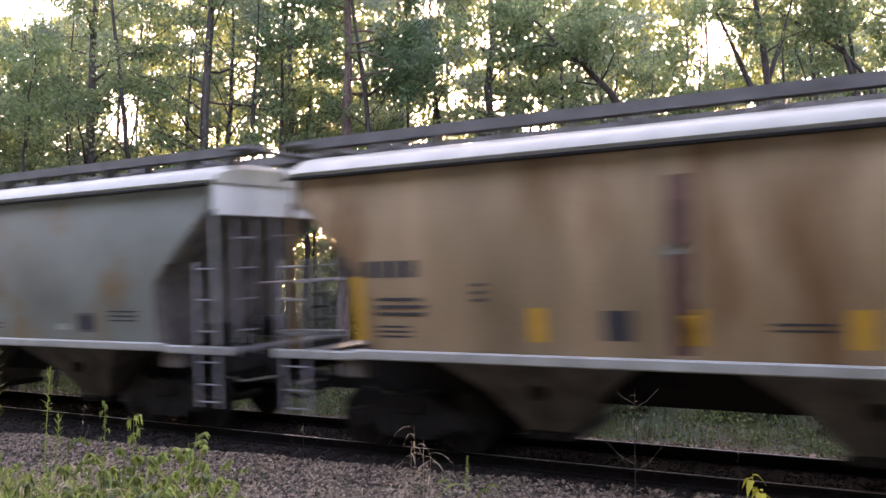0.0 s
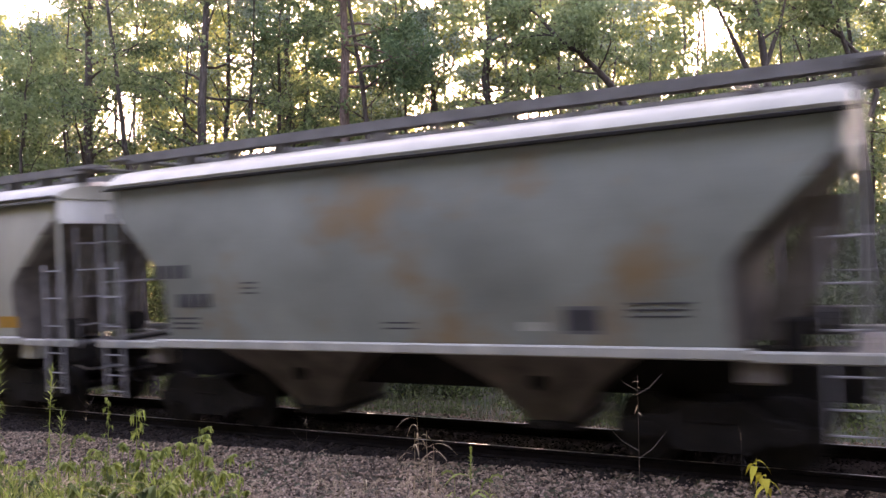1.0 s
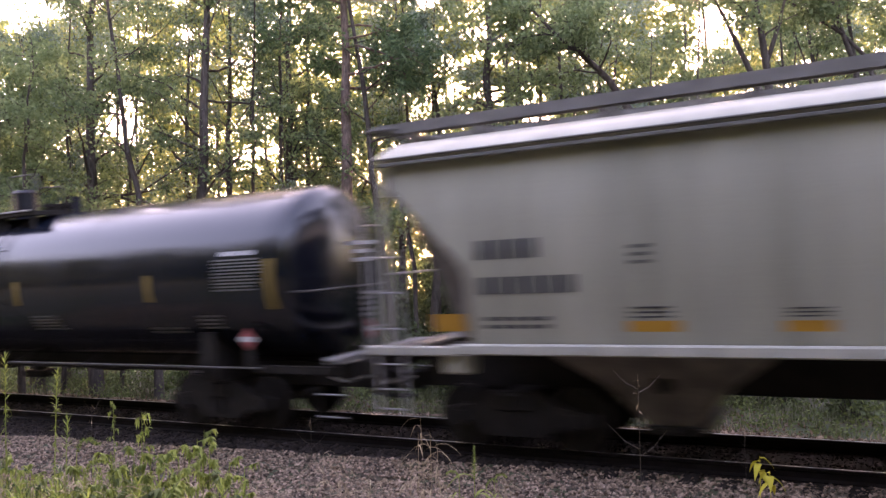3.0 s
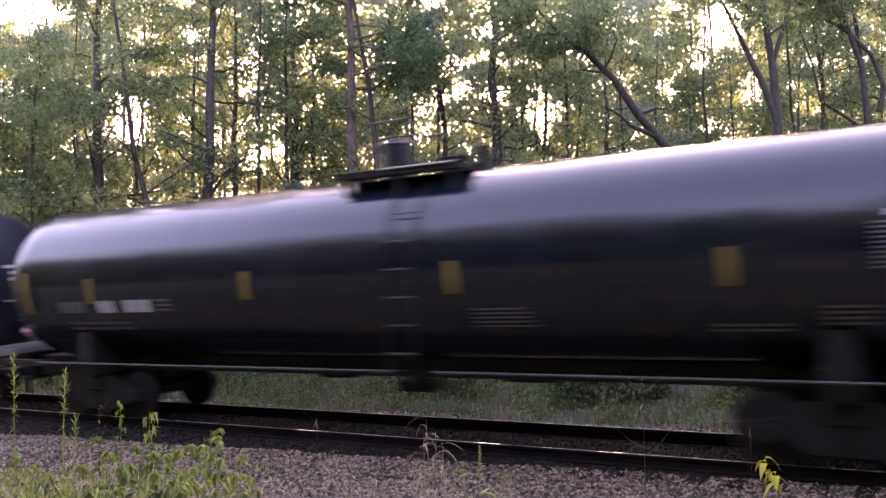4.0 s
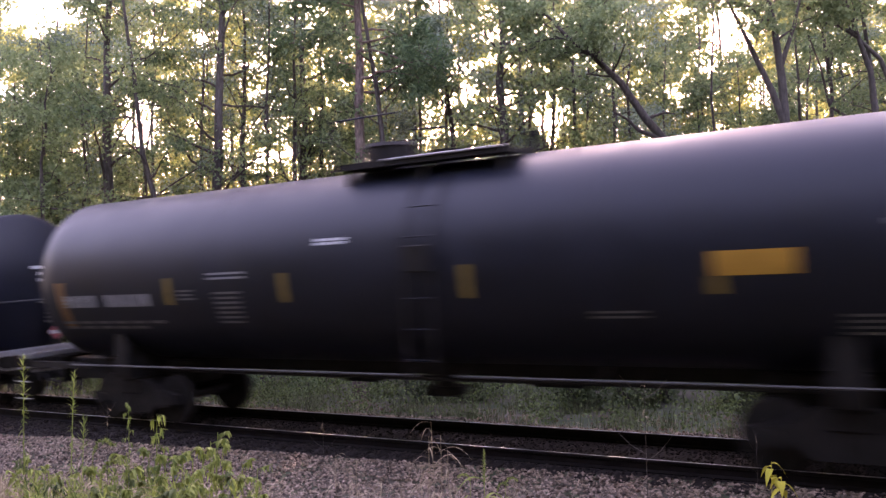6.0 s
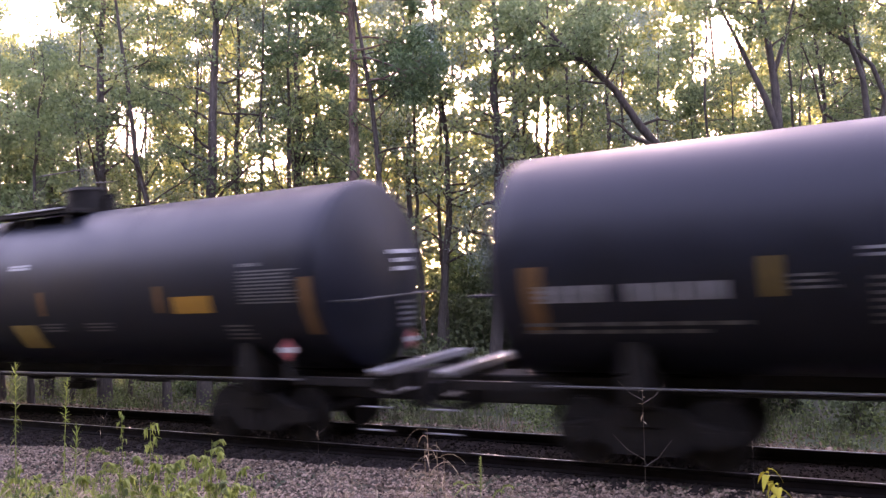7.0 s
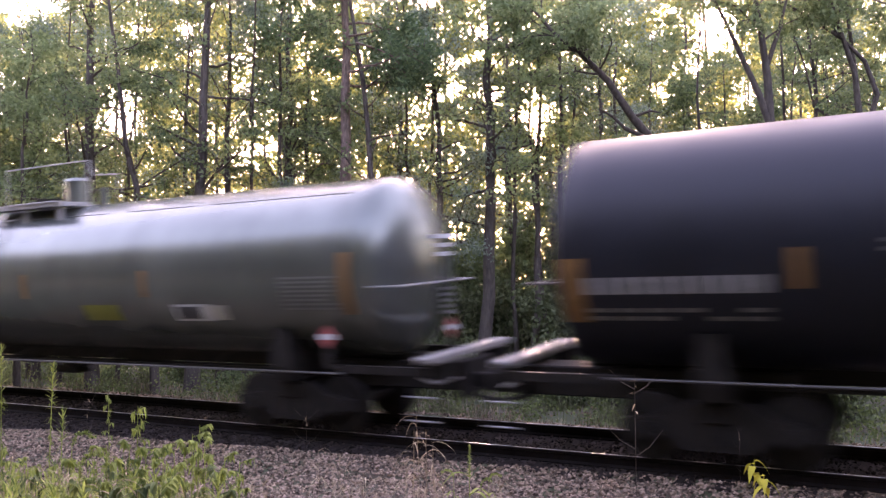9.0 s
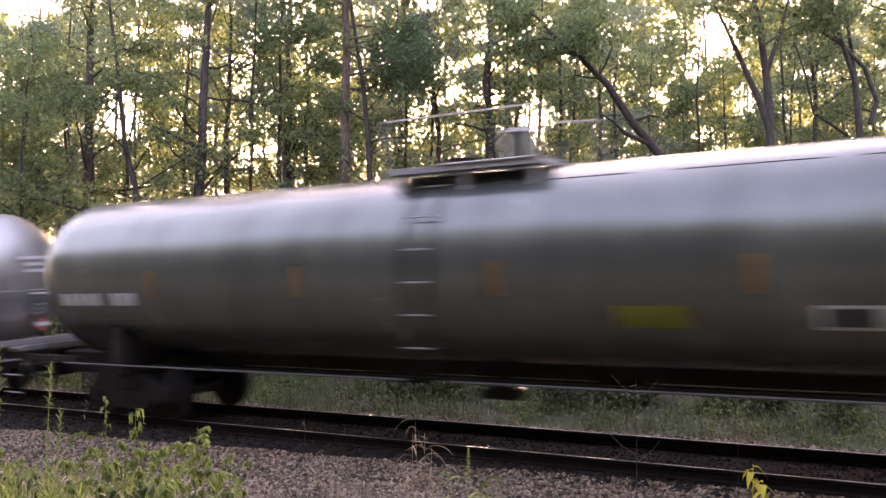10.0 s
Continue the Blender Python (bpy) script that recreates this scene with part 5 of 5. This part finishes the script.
def weed(kind, h, seed, label, leaf_mat, stem_mat=None):
    rng = np.random.default_rng(seed)
    plant = new(kind)
    tagged(plant, label, "weed", "weeds on the bank")
    sv, sf, lv, lf = [], [], [], []
    lean = rng.normal(0, 0.012, 2)
    stem = [Vector((lean[0] * h * (k / 8) ** 2, lean[1] * h * (k / 8) ** 2, -0.05 + (h + 0.05) * k / 8)) for k in range(9)]

    def at(s):
        i = min(7, int(s * 8))
        return stem[i].lerp(stem[i + 1], s * 8 - i)

    if kind == "goldenrod_weed":
        tube(sv, sf, stem, [0.006 * (1 - 0.7 * k / 8) for k in range(9)], 5)
        for k in range(30):
            # narrow leaves raised round the tip
            s, an = 0.80 + 0.2 * k / 30, k * 2.4
            leaf_strip(lv, lf, at(min(0.999, s)), (math.cos(an), math.sin(an), 0.5 + 1.3 * (k / 30)), (0, 0, 1), rng.uniform(0.045, 0.085), 0.009, rng.uniform(0.0, 0.3))
        for k in range(int(48 * h)):
            # short wilting ones down the stalk
            s, an = rng.uniform(0.15, 0.82), rng.uniform(0, 6.28)
            leaf_strip(lv, lf, at(s), (math.cos(an), math.sin(an), rng.uniform(-0.5, 0.6)), (0, 0, 1), rng.uniform(0.02, 0.05), 0.008, rng.uniform(0.3, 1.3))
    elif kind == "nodding_weed":
        tube(sv, sf, stem, [0.006 * (1 - 0.7 * k / 8) for k in range(9)], 5)
        for j in range(14):
            # side shoots, each hung with small limp leaves
            s, an = 0.98 - 0.6 * (j / 13) ** 1.4, j * 2.4 + rng.normal(0, 0.3)
            b = at(s)
            out = rng.uniform(0.03, 0.085)
            tip = b + Vector((math.cos(an) * out, math.sin(an) * out, rng.uniform(-0.02, 0.03)))
            tube(sv, sf, [b, b.lerp(tip, 0.5) + Vector((0, 0, 0.012)), tip], [0.0025, 0.0018, 0.001], 4)
            for k in range(7):
                lan = rng.uniform(0, 6.28)
                leaf_strip(lv, lf, b.lerp(tip, rng.uniform(0.3, 1)), (math.cos(lan) * 0.6, math.sin(lan) * 0.6, rng.uniform(-1.3, 0.3)), (0, 0, 1), rng.uniform(0.022, 0.05), rng.uniform(0.009, 0.018), rng.uniform(0.2, 1.2))
    elif kind == "nodding_foxtail_weed":
        arch = stem[:8] + [stem[7] + Vector((0.03, 0, 0.06)), stem[7] + Vector((0.085, 0.01, 0.07)), stem[7] + Vector((0.14, 0.015, 0.04))]
        tube(sv, sf, arch, [0.004 * (1 - 0.6 * k / 10) for k in range(11)], 4)
        for k in range(170):
            # bristly spike along the arch
            u = 2.999 * k / 170
            i = int(u)
            p = arch[7 + i].lerp(arch[8 + i], u - i)
            leaf_strip(lv, lf, p, rng.normal(0, 1, 3), (0, 0.1, 1), 0.024, 0.008, 0.1, 2)
        for k in range(7):
            an = rng.uniform(0, 6.28)
            leaf_strip(lv, lf, at(rng.uniform(0.25, 0.7)), (math.cos(an), math.sin(an), 0.9), (0, 0, 1), 0.24, 0.022, 0.9, 6)
    elif kind == "broadleaf_weed":
        tube(sv, sf, stem, [0.007 * (1 - 0.7 * k / 8) for k in range(9)], 5)
        for j in range(9):
            s, an = 0.3 + 0.68 * j / 8, j * 2.4
            b = at(min(0.99, s))
            tip = b + Vector((math.cos(an), math.sin(an), 0.35)) * rng.uniform(0.06, 0.13)
            tube(sv, sf, [b, tip], [0.003, 0.0015], 4)
            for k in range(int(27 * h)):
                lan = rng.uniform(0, 6.28)
                leaf_strip(lv, lf, b.lerp(tip, rng.uniform(0.35, 1.05)), (math.cos(lan), math.sin(lan), rng.uniform(-1.6, 0.2)), (0, 0, 1), rng.uniform(0.022, 0.052), rng.uniform(0.012, 0.024), rng.uniform(0.1, 1.1))
    elif kind == "dry_grass_stalk":
        tube(sv, sf, stem, [0.003 * (1 - 0.6 * k / 8) for k in range(9)], 4)
        for k in range(13):
            s = rng.uniform(0.55, 1.0)
            an = rng.uniform(0, 6.28)
            leaf_strip(lv, lf, at(min(0.99, s)), (math.cos(an), math.sin(an), rng.uniform(0.5, 1.4)), (0, 0, 1), rng.uniform(0.16, 0.30), 0.008, rng.uniform(0.6, 1.3), 6)
    elif kind == "foxtail_weed":
        tube(sv, sf, stem, [0.004 * (1 - 0.6 * k / 8) for k in range(9)], 4)
        for k in range(70):
            s = 0.78 + 0.22 * k / 70
            an = k * 2.4
            leaf_strip(lv, lf, at(min(0.999, s)), (math.cos(an), math.sin(an), 0.7), (0, 0, 1), 0.03 * (1.2 - (s - 0.78) * 3), 0.007, 0.1, 2)
        for k in range(5):
            an = rng.uniform(0, 6.28)
            leaf_strip(lv, lf, at(rng.uniform(0.4, 0.8)), (math.cos(an), math.sin(an), 0.9), (0, 0, 1), 0.26, 0.03, 0.9, 6)
    elif kind == "forked_dead_stalk":
        tube(sv, sf, stem, [0.0026 * (1 - 0.6 * k / 8) for k in range(9)], 4)
        for s, an, L in ((0.55, 0.2, 0.22), (0.56, 3.3, 0.26), (0.78, 0.4, 0.12), (0.80, 3.0, 0.12), (0.95, 0.1, 0.09), (0.96, 3.4, 0.10)):
            b = at(s)
            tube(sv, sf, [b, b + Vector((math.cos(an) * L * 0.5, math.sin(an) * L * 0.5, L * 0.28)), b + Vector((math.cos(an) * L, math.sin(an) * L, L * 0.8))], [0.0014, 0.0011, 0.0007], 4)
        for k in range(6):
            leaf_strip(lv, lf, at(rng.uniform(0.9, 0.99)), rng.normal(0, 1, 3), (0, 0, 1), 0.03, 0.006, 0.4, 2)
    elif kind == "yellow_leaf_weed":
        tube(sv, sf, stem, [0.006 * (1 - 0.6 * k / 8) for k in range(9)], 5)
        for s, an, L in ((0.97, 0.3, 0.16), (0.93, 2.6, 0.15), (0.9, 4.5, 0.17), (0.82, 1.5, 0.15), (0.8, 5.4, 0.13)):
            leaf_strip(lv, lf, at(s), (math.cos(an), math.sin(an), 0.3), (0, 0, 1), L, 0.075, 1.2, 6)
    raw("stem", sv, sf, stem_mat or leaf_mat, plant)
    raw("leaves", lv, lf, leaf_mat, plant)
    plant["height"] = h
    return plant


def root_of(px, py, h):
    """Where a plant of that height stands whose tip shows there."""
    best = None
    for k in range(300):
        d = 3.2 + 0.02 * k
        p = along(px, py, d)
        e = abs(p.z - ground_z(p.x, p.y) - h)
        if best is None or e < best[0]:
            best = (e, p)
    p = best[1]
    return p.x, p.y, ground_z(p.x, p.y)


DRYSTEM = material("dry_stem", (0.11, 0.09, 0.07), 0.8, 0, 0.6, 1.3, 8, 60, 0)
WEEDS = {}


def plant(kind, px, py, h, label, mat, turn=0, seed=None, stem_mat=None):
    key = (kind, round(h, 1), seed or 0)
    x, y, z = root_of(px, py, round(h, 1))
    m = pose(x, y, z, 0, 0, turn)
    if key in WEEDS:
        return copy_thing(WEEDS[key], m)
    w = weed(kind, round(h, 1), (seed or 0) + int(h * 10) + len(kind), label, mat, stem_mat)
    w.matrix_world = m
    WEEDS[key] = w
    return w


GR, ND, BL = "upright green weed with narrow spiralling leaves", "wilting green weed with a drooping tip", "leafy green weed with hanging leaves"
plant("goldenrod_weed", 84, 632, 1.3, GR, WEED, 20)
plant("goldenrod_weed", 2, 580, 1.4, GR, WEED, 120)
NF = "yellow-green foxtail weed with an arched bristly spike"
plant("goldenrod_weed", 102, 730, 1.0, GR, WEED, 40)
plant("nodding_foxtail_weed", 118, 750, 1.0, NF, WEED, 20)
plant("nodding_foxtail_weed", 138, 792, 0.9, NF, WEED, 60)
plant("nodding_weed", 190, 700, 1.2, ND, WEED, 190)
plant("nodding_weed", 238, 722, 1.1, ND, WEED, 60)
plant("broadleaf_weed", 345, 756, 1.0, BL, WEED, 30)
plant("broadleaf_weed", 322, 790, 0.9, BL, WEED, 130)
plant("broadleaf_weed", 270, 795, 0.9, BL, WEED, 250)
plant("broadleaf_weed", 395, 812, 0.8, BL, WEED, 70)
plant("broadleaf_weed", 190, 790, 1.0, BL, WEED, 210)
for px, py, h, turn in ((335, 772, 0.9, 15), (358, 786, 0.9, 100), (306, 800, 0.9, 200), (284, 790, 0.9, 320), (252, 805, 0.9, 45), (225, 790, 0.9, 140), (372, 808, 0.8, 260), (418, 822, 0.7, 20)):
    plant("broadleaf_weed", px, py, h, BL, WEED, turn)
plant("dry_grass_stalk", 740, 735, 1.1, "pale dry grass stalk with arching blades", STRAW, 40)
plant("dry_grass_stalk", 752, 748, 1.0, "pale dry grass stalk with arching blades", STRAW, 160)
for px, py, h, turn in ((728, 765, 1.0, 300), (765, 790, 0.9, 80), (712, 800, 0.8, 10), (598, 790, 0.8, 120), (585, 830, 0.7, 20), (660, 840, 0.6, 200), (880, 850, 0.6, 310)):
    plant("dry_grass_stalk", px, py, h, "pale dry grass stalk with arching blades", STRAW, turn, 7)
plant("dry_grass_stalk", 560, 800, 0.8, "pale dry grass stalk with arching blades", STRAW, 240)
plant("foxtail_weed", 826, 783, 0.9, "yellow-green foxtail weed with a bristly spike", WEED, 0)
plant("nodding_foxtail_weed", 860, 842, 0.7, NF, WEED, 20)
plant("nodding_foxtail_weed", 846, 852, 0.7, NF, WEED, 50)
plant("nodding_foxtail_weed", 800, 834, 0.7, NF, WEED, 200)
plant("forked_dead_stalk", 540, 735, 1.1, "thin forked dead stalk", STRAW, 30, 1, BARK)
plant("forked_dead_stalk", 1121, 640, 1.4, "tall thin forked dead stalk", STRAW, 20, 2, DRYSTEM)
plant("forked_dead_stalk", 1305, 770, 1.0, "thin forked dead stalk", STRAW, 70, 3, BARK)
plant("forked_dead_stalk", 150, 705, 1.1, "thin forked dead stalk", STRAW, 100, 4, BARK)
plant("yellow_leaf_weed", 1330, 822, 0.8, "weed with large yellow drooping leaves", GOLD, 0)
plant("yellow_leaf_weed", 1350, 850, 0.7, "weed with large yellow drooping leaves", GOLD, 130)
rng_weed = random.Random(9)
for k in range(175):
    px = rng_weed.uniform(-40, 440) * rng_weed.uniform(0.6, 1.0)
    py = rng_weed.uniform(800, 900) + px * 0.06
    kind, lab, mat = rng_weed.choice((("broadleaf_weed", BL, WEED), ("goldenrod_weed", GR, WEED), ("nodding_weed", ND, WEED), ("dry_grass_stalk", "pale dry grass stalk with arching blades", STRAW), ("dry_grass_stalk", "pale dry grass stalk with arching blades", STRAW)))
    lot = rng_weed.choice((0, 0, 7))
    plant(kind, px, py, rng_weed.choice((0.5, 0.6, 0.7, 0.8, 0.9)), lab, DARKWEED if lot and mat == WEED else mat, rng_weed.uniform(0, 360), lot)
for k in range(16):
    px = rng_weed.uniform(430, 960)
    plant("dry_grass_stalk", px, rng_weed.uniform(835, 900), rng_weed.choice((0.5, 0.6, 0.7)), "pale dry grass stalk with arching blades", STRAW, rng_weed.uniform(0, 360), rng_weed.choice((0, 7)))
blades("bank_grass", 12000, -11, -1, 2.6, 6.8, 0.12, 0.34, STRAW, 61, "dry brown grass on the bank", 0.3)


# the train runs to the right, gaining a little speed
def run(t):
    return 9.64 * t + 0.04 * t * t


def motions():
    for car, x0 in CARS:
        walk(car, [(k * 0.5, pose(x0 + run(k * 0.5), TRACK_Y, 0, CANT)) for k in range(21)])
    for w in TURNING:
        x = w.location.x
        rows = []
        for k in range(151):
            t = k * 2 / FPS
            rows.append((t, pose(x, 0, 0.4572, 0, math.degrees(run(t) / 0.4572), 0)))
        walk(w, rows)


motions()
